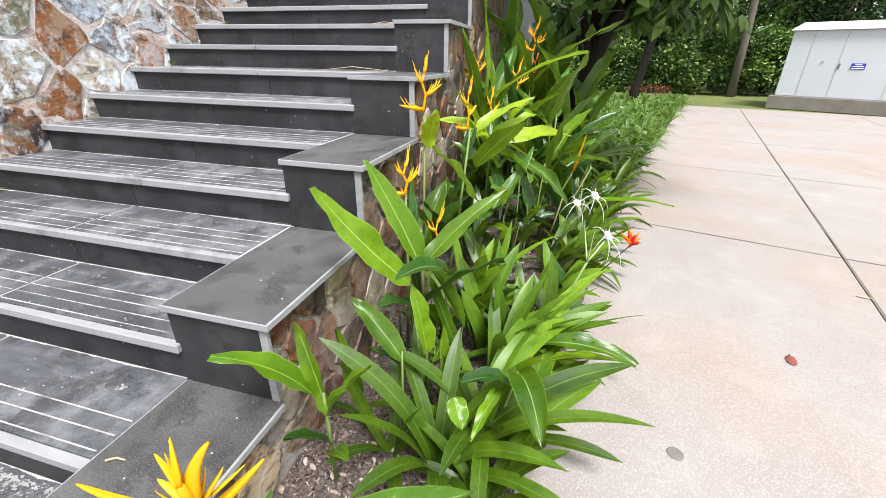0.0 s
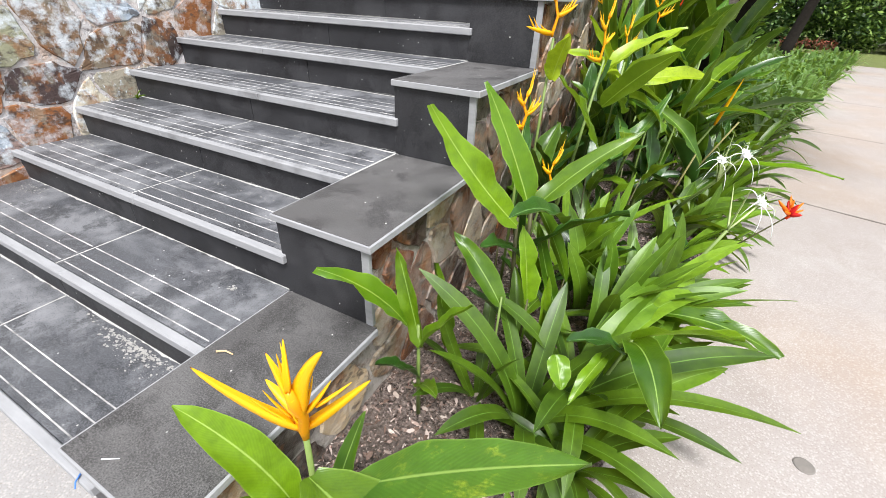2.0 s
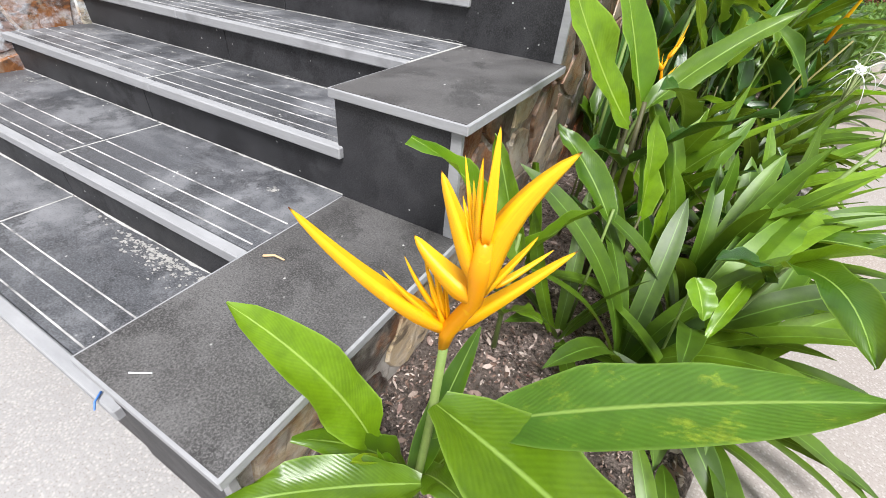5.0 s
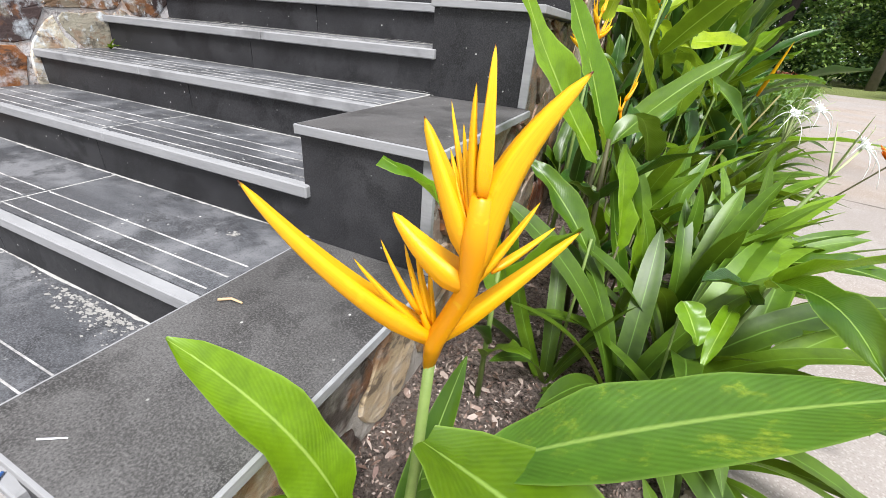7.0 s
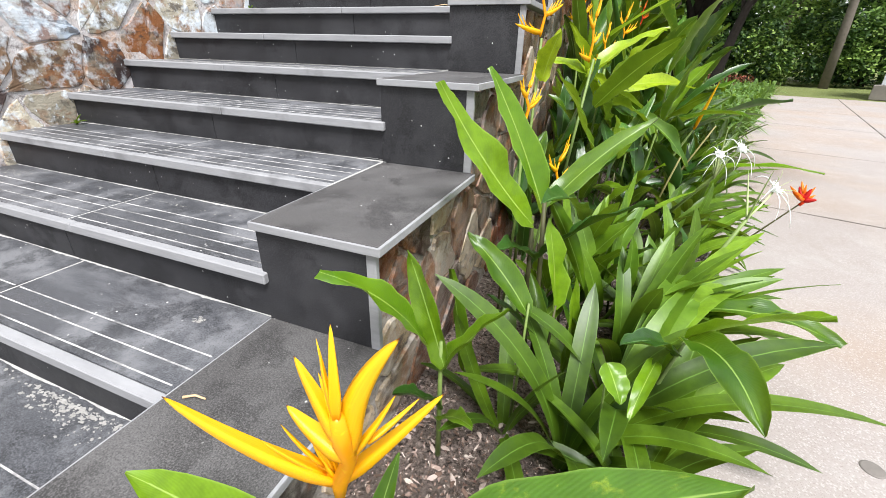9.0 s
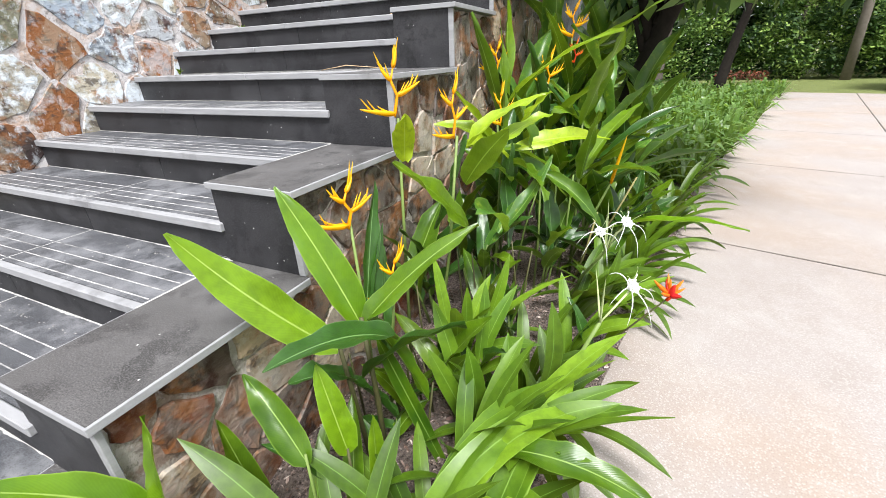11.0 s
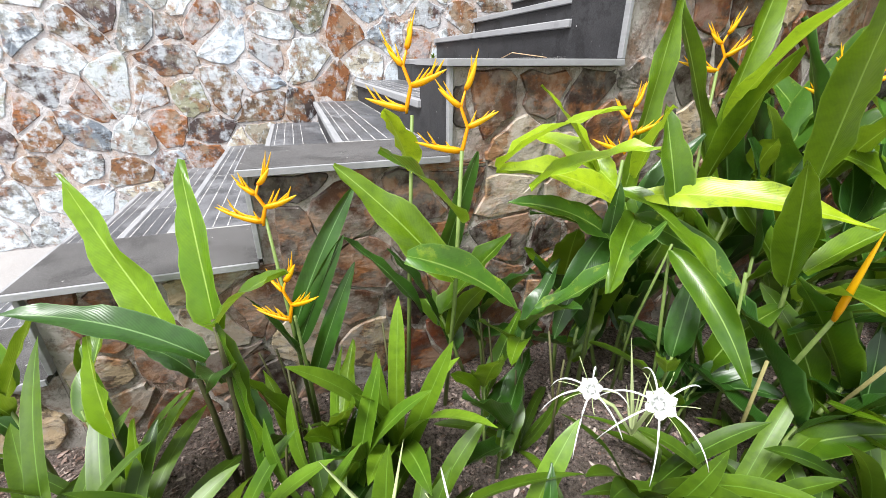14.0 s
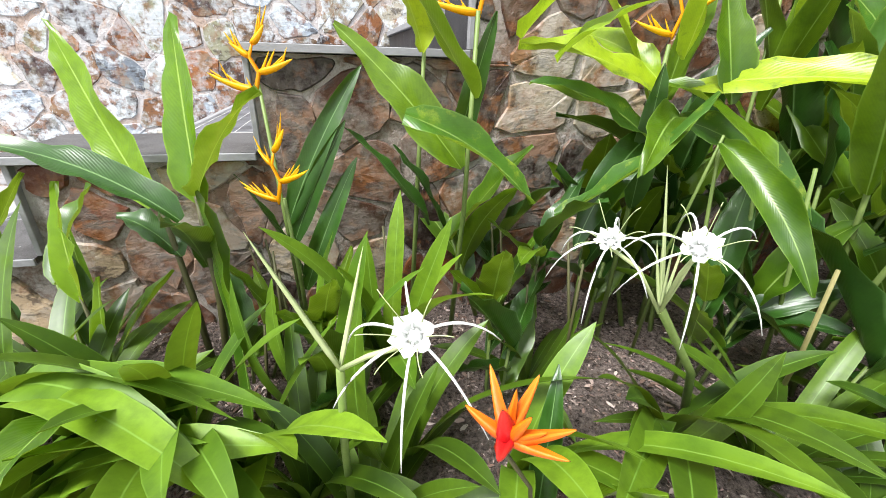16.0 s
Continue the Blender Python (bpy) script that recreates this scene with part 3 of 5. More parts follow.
# ---- plants ----
def blade_mesh(base, tip, width, mat, arch=0.1, fold=0.36, roll=0.0, strap=False, wave=0.042, seed=0, n=12, twist=0.0, stalk=0.0):
    """A leaf blade along an arched midrib. arch: how far the middle rises over the chord, as a share of its length."""
    base, tip = Vector(base), Vector(tip)
    length = (tip - base).length
    chord = (tip - base).normalized()
    up = Vector((0, 0, 1))
    lift = up - chord * chord.dot(up)
    if lift.length < 0.35:
        lift = Vector((0.75, -0.66, 0)) - chord * chord.dot(Vector((0.75, -0.66, 0)))
    lift.normalize()
    ctrl = (base + tip) / 2 + lift * arch * length * 2
    pts = bezier(base, ctrl, tip, n)
    vs, fs, uv = [], [], []
    cols = (-1, -0.55, 0, 0.55, 1)
    for i, p in enumerate(pts):
        s = i / n
        t = (pts[min(i + 1, n)] - pts[max(i - 1, 0)]).normalized()
        side = t.cross(lift).normalized()
        side = (Matrix.Rotation(radians(roll + twist * s), 3, t) @ side).normalized()
        nor = side.cross(t)
        if strap:
            w = min(1.0, 0.62 + s * 1.2) * (1 - max(0.0, (s - 0.66) / 0.34) ** 2.6)
        else:
            q = max(0.0, (s - stalk) / (1 - stalk))
            w = min(1.0, math.sin(math.pi * min(1, q ** 0.76 * 0.97 + 0.03)) ** 0.62 * 1.02)
            w = max(w, 0.05)
        w = max(w, 0.012) * width / 2 * (1.22 if strap else 1.0)
        for c in cols:
            bend = fold * abs(c) * w + wave * width * 8 * abs(c) * noise.noise((s * 5 + seed * 3.7, c * 1.3, seed))
            vs.append(tuple(p + side * c * w * math.cos(fold) + nor * bend))
            uv.append((0.5 + c / 2, s))
    m = len(cols)
    for i in range(n):
        for k in range(m - 1):
            fs.append([i * m + k, i * m + k + 1, (i + 1) * m + k + 1, (i + 1) * m + k])
    return to_mesh("leaf", vs, fs, mat, uv, True)


SEED = [0]


def leaf(plant, base, tip, width, mat, **kw):
    SEED[0] += 1
    o = Vector(plant.location)
    kw.setdefault("seed", SEED[0] % 97)
    return hang("leaf", blade_mesh(Vector(base) - o, Vector(tip) - o, width, mat, **kw), plant)


def bract_mesh(a, b, r, mat, curve=0.12, n=7, splay=0.35):
    """A boat-shaped bract from a to b: folded, open on its upper side, ending in a point."""
    a, b = Vector(a), Vector(b)
    d = (b - a).normalized()
    up = Vector((0, 0, 1))
    lift = up - d * d.dot(up)
    if lift.length < 0.2:
        lift = Vector((1, 0, 0)) - d * d.x
    lift.normalize()
    pts = bezier(a, (a + b) / 2 - lift * curve * (b - a).length, b, n)
    side = d.cross(lift).normalized()
    prof = [(-0.55, 0.75), (-0.75, 0.2), (-0.45, -0.55), (0, -0.85), (0.45, -0.55), (0.75, 0.2), (0.55, 0.75), (0, 0.25)]
    vs, fs, uv = [], [], []
    for i, p in enumerate(pts):
        s = i / n
        w = r * min(1.0, 0.55 + 2.4 * s) * (1 - s) ** 0.62 + r * 0.03
        for q, (px, pz) in enumerate(prof):
            uv.append((abs(q - 3) / 4, s))
            vs.append(tuple(p + side * px * w * (0.6 + splay) + lift * pz * w))
    m = len(prof)
    for i in range(n):
        for k in range(m):
            fs.append([i * m + k, i * m + (k + 1) % m, (i + 1) * m + (k + 1) % m, (i + 1) * m + k])
    fs.append(list(range(m))[::-1])
    return to_mesh("bract", vs, fs, mat, uv, True)


def inflorescence(plant, root, size, facing, mat, seed=0, lean=(0, 0), stretch=1.0):
    """A zigzag spike of boat-shaped bracts with slim florets. facing: heading in degrees of the plane in which it opens."""
    rng = random.Random(seed)
    o = Vector(plant.location)
    root = Vector(root) - o
    f = Vector((math.cos(radians(facing)), math.sin(radians(facing)), 0))
    up = Vector((lean[0], lean[1], 1)).normalized()
    up2 = up * stretch
    nodes = [root, root + up2 * 0.24 * size + f * 0.07 * size, root + up2 * 0.44 * size - f * 0.03 * size, root + up2 * 0.60 * size + f * 0.03 * size]
    vs, fs = tube_data([root - up * 0.06 * size] + nodes, [0.016 * size, 0.030 * size, 0.026 * size, 0.024 * size, 0.014 * size], 7)
    spike = hang("flower", to_mesh("flower", vs, fs, mat, smooth=True), plant, "spike of pointed " + ("orange" if mat is bract_orange else "yellow") + " bracts")
    aim = [(nodes[0], -1, 0.62, 0.18), (nodes[1], 1, 0.46, 0.20), (nodes[2], -1, 0.24, 0.20), (nodes[3], 1, 0.14, 0.30)]
    for p, sgn, out, rise in aim:
        j = Vector((rng.uniform(-1, 1), rng.uniform(-1, 1), rng.uniform(-1, 1))) * 0.05 * size
        e = p + f * sgn * out * size * rng.uniform(0.85, 1.1) + up2 * rise * size * rng.uniform(0.7, 1.15) + j
        hang("bract", bract_mesh(p, e, 0.075 * size * (0.6 + 0.5 * (e - p).length / size), mat, rng.uniform(0.02, 0.10)), spike)
        for q in range(5):
            st = p.lerp(e, 0.08 + 0.15 * q)
            en = st + (e - p).normalized() * size * rng.uniform(0.10, 0.2) + up * size * 0.12 * rng.uniform(0.2, 1.6) + f * rng.uniform(-0.05, 0.05) * size
            hang("floret", bract_mesh(st, en, rng.uniform(0.016, 0.024) * size, mat, 0.03, 5), spike)
    return spike


def large_flower(plant, nodes, bracts, florets, mat):
    """A full-grown spike: the zigzag axis, each bract from a node to its tip, and the slim florets."""
    o = Vector(plant.location)
    ax = [Vector(n) - o for n in nodes]
    vs, fs = tube_data(ax, [0.0062, 0.0105, 0.0085, 0.010, 0.007], 9)
    spike = hang("flower", to_mesh("flower", vs, fs, mat, smooth=True), plant, "large spike of boat-shaped golden yellow bracts")
    for i, back, tip, r, bow in bracts:
        root = ax[i].lerp(ax[i - 1], -back) if back < 0 else ax[i]
        hang("bract", bract_mesh(root, Vector(tip) - o, r, mat, bow, 12, 0.2), spike)
    for i, tip, r, s in florets:
        e = Vector(tip) - o
        hang("floret", bract_mesh(ax[i].lerp(e, s), e, r, mat, 0.05, 8), spike)
    return spike


def stem(plant, pts, r0, r1, mat=None):
    return tube("stem", pts, r0, r1, mat or stem_green, plant)


HELI = "heliconias in the bed"


def heliconia(loc, label):
    return empty("heliconia_plant", (loc[0], loc[1], soil_height(loc[0], loc[1])), label, "plant", HELI)


# the plant at the foot of the stairs with the large flower
p = heliconia((0.19, -0.47), "heliconia with a large yellow flower at the stair foot")
stem(p, [(0.19, -0.47, 0), (0.215, -0.505, 0.25), (0.243, -0.530, 0.5), (0.252, -0.531, 0.68)], 0.0095, 0.0060)
stem(p, [(0.13, -0.46, 0), (0.12, -0.47, 0.12), (0.09, -0.49, 0.2)], 0.012, 0.007)
large_flower(p, [(0.250, -0.530, 0.668), (0.256, -0.534, 0.708), (0.292, -0.556, 0.795), (0.298, -0.572, 0.842), (0.302, -0.580, 0.884)],
             [(1, 0.0, (0.113, -0.613, 0.864), 0.0200, 0.10), (1, 0.0, (0.360, -0.460, 0.826), 0.0165, 0.03), (3, -0.6, (0.350, -0.546, 0.964), 0.0205, -0.17), (2, 0.0, (0.221, -0.560, 0.846), 0.0215, 0.12),
              (4, 0.0, (0.293, -0.563, 0.974), 0.0105, 0.0), (3, -0.3, (0.249, -0.566, 0.926), 0.0165, 0.02)],
             [(3, (0.259, -0.545, 0.936), 0.0046, 0.18), (3, (0.288, -0.575, 0.953), 0.0056, 0.22), (3, (0.276, -0.560, 0.925), 0.0050, 0.1), (3, (0.266, -0.556, 0.905), 0.0060, 0.0),
              (2, (0.297, -0.527, 0.866), 0.0052, 0.1), (2, (0.330, -0.520, 0.868), 0.0070, 0.0), (2, (0.341, -0.486, 0.836), 0.0058, 0.25), (2, (0.318, -0.515, 0.845), 0.0052, 0.1),
              (1, (0.214, -0.566, 0.822), 0.0046, 0.3), (1, (0.225, -0.545, 0.812), 0.0052, 0.25), (1, (0.236, -0.546, 0.823), 0.0056, 0.2), (1, (0.245, -0.532, 0.798), 0.0052, 0.15),
              (1, (0.196, -0.580, 0.805), 0.0056, 0.2), (1, (0.233, -0.545, 0.780), 0.0060, 0.0)], bract_yellow)
leaf(p, (0.105, -0.495, 0.20), (-0.119, -0.582, 0.583), 0.115, leaf_bright_lit, arch=0.09, roll=-20, fold=0.2, stalk=0.06)
leaf(p, (0.250, -0.525, 0.47), (0.735, -0.325, 0.69), 0.16, leaf_mottled, arch=0.045, roll=-14, fold=0.12, stalk=0.14, n=20, wave=0.012)
leaf(p, (0.258, -0.548, 0.575), (0.690, -0.600, 0.46), 0.20, leaf_green, arch=0.055, roll=-20, fold=0.10, stalk=0.03, n=20, wave=0.010)
leaf(p, (0.20, -0.5, 0.2), (0.23, -0.34, 0.52), 0.06, leaf_green, arch=0.03, roll=20)
leaf(p, (0.17, -0.48, 0.1), (0.14, -0.60, 0.38), 0.05, leaf_lime, arch=0.03)
leaf(p, (0.16, -0.47, 0.12), (0.02, -0.62, 0.36), 0.09, leaf_green, arch=0.1)
leaf(p, (0.24, -0.54, 0.30), (-0.02, -0.76, 0.33), 0.10, leaf_green, arch=0.06)
leaf(p, (0.15, -0.49, 0.14), (0.155, -0.545, 0.33), 0.04, leaf_bright_lit, arch=0.02, roll=20)
leaf(p, (0.22, -0.49, 0.22), (0.33, -0.53, 0.30), 0.08, leaf_green, arch=0.1)
leaf(p, (0.2, -0.45, 0.08), (0.34, -0.33, 0.30), 0.09, leaf_green, arch=0.12, roll=20)

# young plant by the second block
p = heliconia((0.16, 0.03), "young heliconia with bright green upright leaves")
stem(p, [(0.16, 0.03, 0), (0.165, 0.02, 0.3), (0.17, 0.01, 0.5)], 0.009, 0.005)
leaf(p, (0.120, 0.02, 0.47), (-0.028, -0.191, 0.763), 0.095, leaf_bright_lit, arch=0.07, roll=-25, fold=0.25)
leaf(p, (0.185, 0.0, 0.42), (0.029, 0.105, 0.694), 0.085, leaf_green, arch=0.02, roll=-60)
leaf(p, (0.343, 0.284, 0.46), (0.125, 0.322, 0.677), 0.09, leaf_green, arch=0.05, roll=-30)
stem(p, [(0.33, 0.29, 0), (0.34, 0.285, 0.3), (0.343, 0.284, 0.5)], 0.006, 0.004)
leaf(p, (0.17, 0.01, 0.40), (0.33, 0.05, 0.62), 0.07, leaf_green, arch=0.04)
leaf(p, (0.165, 0.02, 0.25), (0.10, -0.13, 0.42), 0.07, leaf_dark_shaded, arch=0.06)
leaf(p, (0.165, 0.02, 0.2), (0.30, -0.10, 0.36), 0.07, leaf_green, arch=0.08)

# broad-leaved plant by the drive
p = heliconia((0.68, 0.30), "low heliconia with broad glossy leaves leaning over the drive")
stem(p, [(0.68, 0.30, 0), (0.73, 0.31, 0.25), (0.779, 0.323, 0.479)], 0.009, 0.005)
stem(p, [(0.70, 0.40, 0), (0.76, 0.48, 0.25), (0.825, 0.549, 0.449)], 0.008, 0.005)
leaf(p, (0.779, 0.323, 0.479), (1.01, 0.22, 0.678), 0.085, leaf_bright_lit, arch=0.05, roll=-20, fold=0.3)
leaf(p, (0.775, 0.315, 0.475), (0.878, -0.006, 0.50), 0.105, leaf_green, arch=0.17, roll=15, fold=0.3)
leaf(p, (0.825, 0.549, 0.449), (1.216, 0.541, 0.43), 0.095, leaf_green, arch=0.11, roll=10)
leaf(p, (0.76, 0.31, 0.42), (0.60, 0.16, 0.52), 0.085, leaf_dark_shaded, arch=0.12)
leaf(p, (0.72, 0.30, 0.40), (0.655, 0.10, 0.33), 0.05, leaf_bright_lit, arch=0.10)
leaf(p, (0.58, 0.15, 0.46), (0.625, 0.08, 0.40), 0.075, leaf_bright_lit, arch=0.05)
stem(p, [(0.62, 0.22, 0), (0.60, 0.18, 0.25), (0.58, 0.15, 0.46)], 0.005, 0.003)
leaf(p, (0.47, 0.40, 0.18), (0.457, 0.447, 0.531), 0.07, leaf_green, arch=0.02, roll=20, fold=0.4)

# the plant with two tall upright leaves
p = heliconia((0.31, 0.6), "heliconia with two tall upright leaves and curled lower ones")
stem(p, [(0.31, 0.6, 0), (0.29, 0.58, 0.35), (0.28, 0.55, 0.68)], 0.012, 0.007, stem_brown)
stem(p, [(0.34, 0.64, 0), (0.32, 0.66, 0.35), (0.30, 0.655, 0.70)], 0.013, 0.008, stem_brown)
leaf(p, (0.285, 0.54, 0.65), (0.034, 0.296, 1.108), 0.125, leaf_bright_lit, arch=-0.03, roll=-58, fold=0.3)
leaf(p, (0.30, 0.655, 0.66), (0.075, 0.618, 1.137), 0.125, leaf_bright_lit, arch=0.02, roll=-35, fold=0.4)
leaf(p, (0.31, 0.66, 0.68), (0.62, 0.905, 0.98), 0.10, leaf_green, arch=0.05, roll=25, fold=0.35)
leaf(p, (0.43, 0.648, 0.656), (0.352, 0.22, 0.842), 0.10, leaf_dark_shaded, arch=0.09, roll=-20)
leaf(p, (0.288, 0.638, 0.454), (0.655, 0.697, 0.737), 0.10, leaf_dark_shaded, arch=0.07, roll=-20)
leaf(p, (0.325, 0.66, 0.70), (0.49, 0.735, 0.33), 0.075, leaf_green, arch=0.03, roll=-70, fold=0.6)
leaf(p, (0.30, 0.58, 0.5), (0.20, 0.40, 0.6), 0.09, leaf_dark_shaded, arch=0.1)
leaf(p, (0.53, 0.74, 0.02), (0.33, 0.68, 0.62), 0.05, leaf_green, arch=-0.03, strap=True)

p = heliconia((0.40, 0.37), "low young heliconia with one upright bright leaf")
stem(p, [(0.40, 0.37, 0), (0.41, 0.37, 0.25), (0.415, 0.37, 0.46)], 0.007, 0.004, stem_brown)
leaf(p, (0.415, 0.37, 0.44), (0.356, 0.372, 0.747), 0.085, leaf_bright_lit, arch=0.03, roll=15, fold=0.4)
leaf(p, (0.405, 0.37, 0.25), (0.22, 0.25, 0.52), 0.075, leaf_dark_shaded, arch=0.05)
leaf(p, (0.405, 0.37, 0.2), (0.30, 0.55, 0.46), 0.07, leaf_green, arch=0.05)
leaf(p, (0.16, 0.25, 0.2), (0.11, 0.22, 0.598), 0.075, leaf_green, arch=0.02, roll=30)

# slim plant with two small flowers against the wall
p = heliconia((0.14, 0.88), "slim heliconia with small yellow flowers against the wall")
stem(p, [(0.14, 0.88, 0), (0.16, 0.86, 0.5), (0.165, 0.835, 0.96)], 0.009, 0.005)
inflorescence(p, (0.165, 0.826, 0.945), 0.235, 66, bract_yellow, 5, stretch=0.85)
stem(p, [(0.2, 0.9, 0), (0.25, 0.89, 0.4), (0.29, 0.88, 0.66)], 0.009, 0.005)
inflorescence(p, (0.306, 0.866, 0.66), 0.21, 62, bract_yellow, 6, stretch=1.1)
leaf(p, (0.16, 0.86, 0.52), (0.09, 1.13, 1.02), 0.085, leaf_dark_shaded, arch=0.03, roll=60)
leaf(p, (0.16, 0.87, 0.45), (0.14, 1.07, 0.86), 0.07, leaf_dark_shaded, arch=0.02, roll=70)
leaf(p, (0.2, 0.9, 0.3), (0.12, 1.1, 0.74), 0.075, leaf_dark_shaded, arch=0.02, roll=60)
leaf(p, (0.2, 0.9, 0.35), (0.22, 0.74, 0.72), 0.06, leaf_dark_shaded, arch=0.02)

# plant with the long dark blade and two larger flowers
p = heliconia((0.12, 1.3), "tall heliconia with dark blades and two yellow flowers")
stem(p, [(0.10, 1.28, 0), (0.10, 1.31, 0.7), (0.10, 1.335, 1.24)], 0.010, 0.006)
inflorescence(p, (0.096, 1.318, 1.26), 0.25, 58, bract_yellow, 8, stretch=1.2)
stem(p, [(0.2, 1.42, 0), (0.28, 1.43, 0.6), (0.335, 1.425, 1.16)], 0.010, 0.006)
inflorescence(p, (0.314, 1.434, 1.156), 0.215, 75, bract_yellow, 9, stretch=1.35)
leaf(p, (0.40, 1.38, 0.76), (0.229, 1.054, 1.122), 0.125, leaf_green, arch=0.03, roll=-35, fold=0.2)
leaf(p, (0.50, 1.205, 0.92), (0.53, 1.55, 0.69), 0.12, leaf_mottled, arch=0.07, roll=30)
leaf(p, (0.374, 1.414, 0.95), (0.651, 1.122, 1.243), 0.115, leaf_green, arch=0.03, roll=-30, fold=0.2)
leaf(p, (0.22, 1.4, 0.72), (0.35, 1.47, 1.16), 0.075, leaf_dark_shaded, arch=0.02, roll=30)
leaf(p, (0.16, 1.34, 0.5), (0.08, 1.05, 0.84), 0.08, leaf_dark_shaded, arch=0.05, roll=-10)
leaf(p, (0.2, 1.4, 0.45), (0.13, 1.22, 0.78), 0.08, leaf_dark_shaded, arch=0.05)
leaf(p, (0.127, 1.318, 1.06), (0.20, 1.22, 1.27), 0.105, leaf_lime, arch=0.04)

# old thin canes between the clumps
p = heliconia((0.34, 1.0), "dark thin bare canes of old heliconia shoots")
rng = random.Random(19)
for _ in range(16):
    x0, y0 = rng.uniform(0.08, 0.62), rng.uniform(0.72, 1.9)
    h = rng.uniform(0.28, 0.62)
    dx, dy = rng.uniform(-0.07, 0.07), rng.uniform(-0.07, 0.07)
    stem(p, [(x0, y0, 0), (x0 + dx * 0.4, y0 + dy * 0.4, h * 0.5), (x0 + dx, y0 + dy, h)], 0.0065, 0.0035, stem_brown)

# spotted lime plant
p = heliconia((0.33, 2.0), "heliconia with lime, black-spotted leaves and yellow flowers")
stem(p, [(0.33, 2.0, 0), (0.35, 2.0, 0.6), (0.365, 2.0, 1.1)], 0.010, 0.006)
inflorescence(p, (0.345, 2.02, 1.125), 0.20, 65, bract_yellow, 12, stretch=1.2)
leaf(p, (0.415, 2.047, 0.985), (0.905, 2.395, 1.0), 0.115, leaf_lime, arch=0.06, roll=35, fold=0.3)
leaf(p, (0.458, 1.667, 0.62), (0.66, 1.93, 0.99), 0.085, leaf_mottled, arch=-0.06, roll=10, fold=0.45)
leaf(p, (0.40, 2.0, 0.94), (0.30, 1.56, 1.08), 0.12, leaf_lime, arch=0.10, roll=-35)
leaf(p, (0.42, 1.98, 0.82), (0.36, 1.58, 0.99), 0.12, leaf_mottled, arch=0.09, roll=-35)
leaf(p, (0.34, 1.55, 1.10), (0.645, 1.73, 1.30), 0.10, leaf_lime, arch=0.08, roll=15, fold=0.4)
leaf(p, (0.42, 1.62, 1.05), (0.66, 1.85, 1.2), 0.09, leaf_lime, arch=0.08, roll=15)
leaf(p, (0.36, 2.03, 0.95), (0.28, 2.2, 1.65), 0.10, leaf_green, arch=0.02, roll=40)
leaf(p, (0.35, 2.0, 0.9), (0.16, 1.78, 1.33), 0.09, leaf_lime, arch=0.06)
leaf(p, (0.37, 2.0, 1.0), (0.75, 2.15, 0.70), 0.10, leaf_green, arch=0.12)
leaf(p, (0.36, 2.0, 0.6), (0.44, 1.94, 1.05), 0.09, leaf_dark_shaded, arch=0.02, roll=20)
leaf(p, (0.40, 2.05, 0.9), (0.72, 2.30, 0.62), 0.12, leaf_mottled, arch=0.12, roll=35)
leaf(p, (0.38, 2.0, 0.85), (0.50, 1.72, 0.52), 0.11, leaf_dark_shaded, arch=0.12, roll=-35)
leaf(p, (0.45, 1.99, 1.06), (0.638, 1.887, 1.303), 0.085, leaf_lime, arch=0.05, roll=35, fold=0.5)
leaf(p, (0.36, 2.0, 1.0), (0.03, 1.834, 1.14), 0.105, leaf_lime, arch=0.09, roll=-30)
leaf(p, (0.52, 2.12, 0.95), (0.40, 2.10, 1.28), 0.11, leaf_green, arch=0.04, roll=35, fold=0.45)
leaf(p, (0.42, 2.05, 0.9), (0.68, 1.75, 0.80), 0.11, leaf_green, arch=0.12, roll=-30)
leaf(p, (0.60, 2.04, 0.86), (0.927, 2.072, 0.572), 0.095, leaf_green, arch=0.08, roll=45, fold=0.5)
stem(p, [(0.42, 2.1, 0), (0.5, 2.06, 0.5), (0.60, 2.04, 0.88)], 0.007, 0.004)

# plants behind it, with three more flowers and an unopened bud
p = heliconia((0.25, 2.6), "tall heliconia with yellow flowers beside the wall")
stem(p, [(0.2, 2.6, 0), (0.16, 2.6, 0.8), (0.136, 2.595, 1.38)], 0.010, 0.006)
inflorescence(p, (0.136, 2.595, 1.37), 0.22, 58, bract_yellow, 14)
leaf(p, (0.22, 2.6, 1.18), (0.92, 2.05, 1.56), 0.075, leaf_lime, arch=0.06, roll=20, fold=0.4)
leaf(p, (0.2, 2.6, 1.0), (0.05, 2.35, 1.7), 0.11, leaf_green, arch=0.02, roll=20)
leaf(p, (0.2, 2.6, 0.9), (0.5, 2.5, 1.45), 0.11, leaf_green, arch=0.05)
leaf(p, (0.2, 2.6, 1.1), (0.1, 2.9, 1.95), 0.11, leaf_green, arch=0.02, roll=30)

p = heliconia((0.42, 3.0), "tall heliconia with fringed yellow flowers")
stem(p, [(0.42, 3.0, 0), (0.41, 2.97, 0.7), (0.407, 2.945, 1.28)], 0.010, 0.006)
inflorescence(p, (0.407, 2.945, 1.26), 0.25, 50, bract_yellow, 15)
leaf(p, (0.42, 2.96, 0.9), (0.80, 2.6, 1.3), 0.12, leaf_green, arch=0.06)
leaf(p, (0.41, 2.96, 0.95), (0.30, 2.75, 1.55), 0.11, leaf_dark_shaded, arch=0.03)

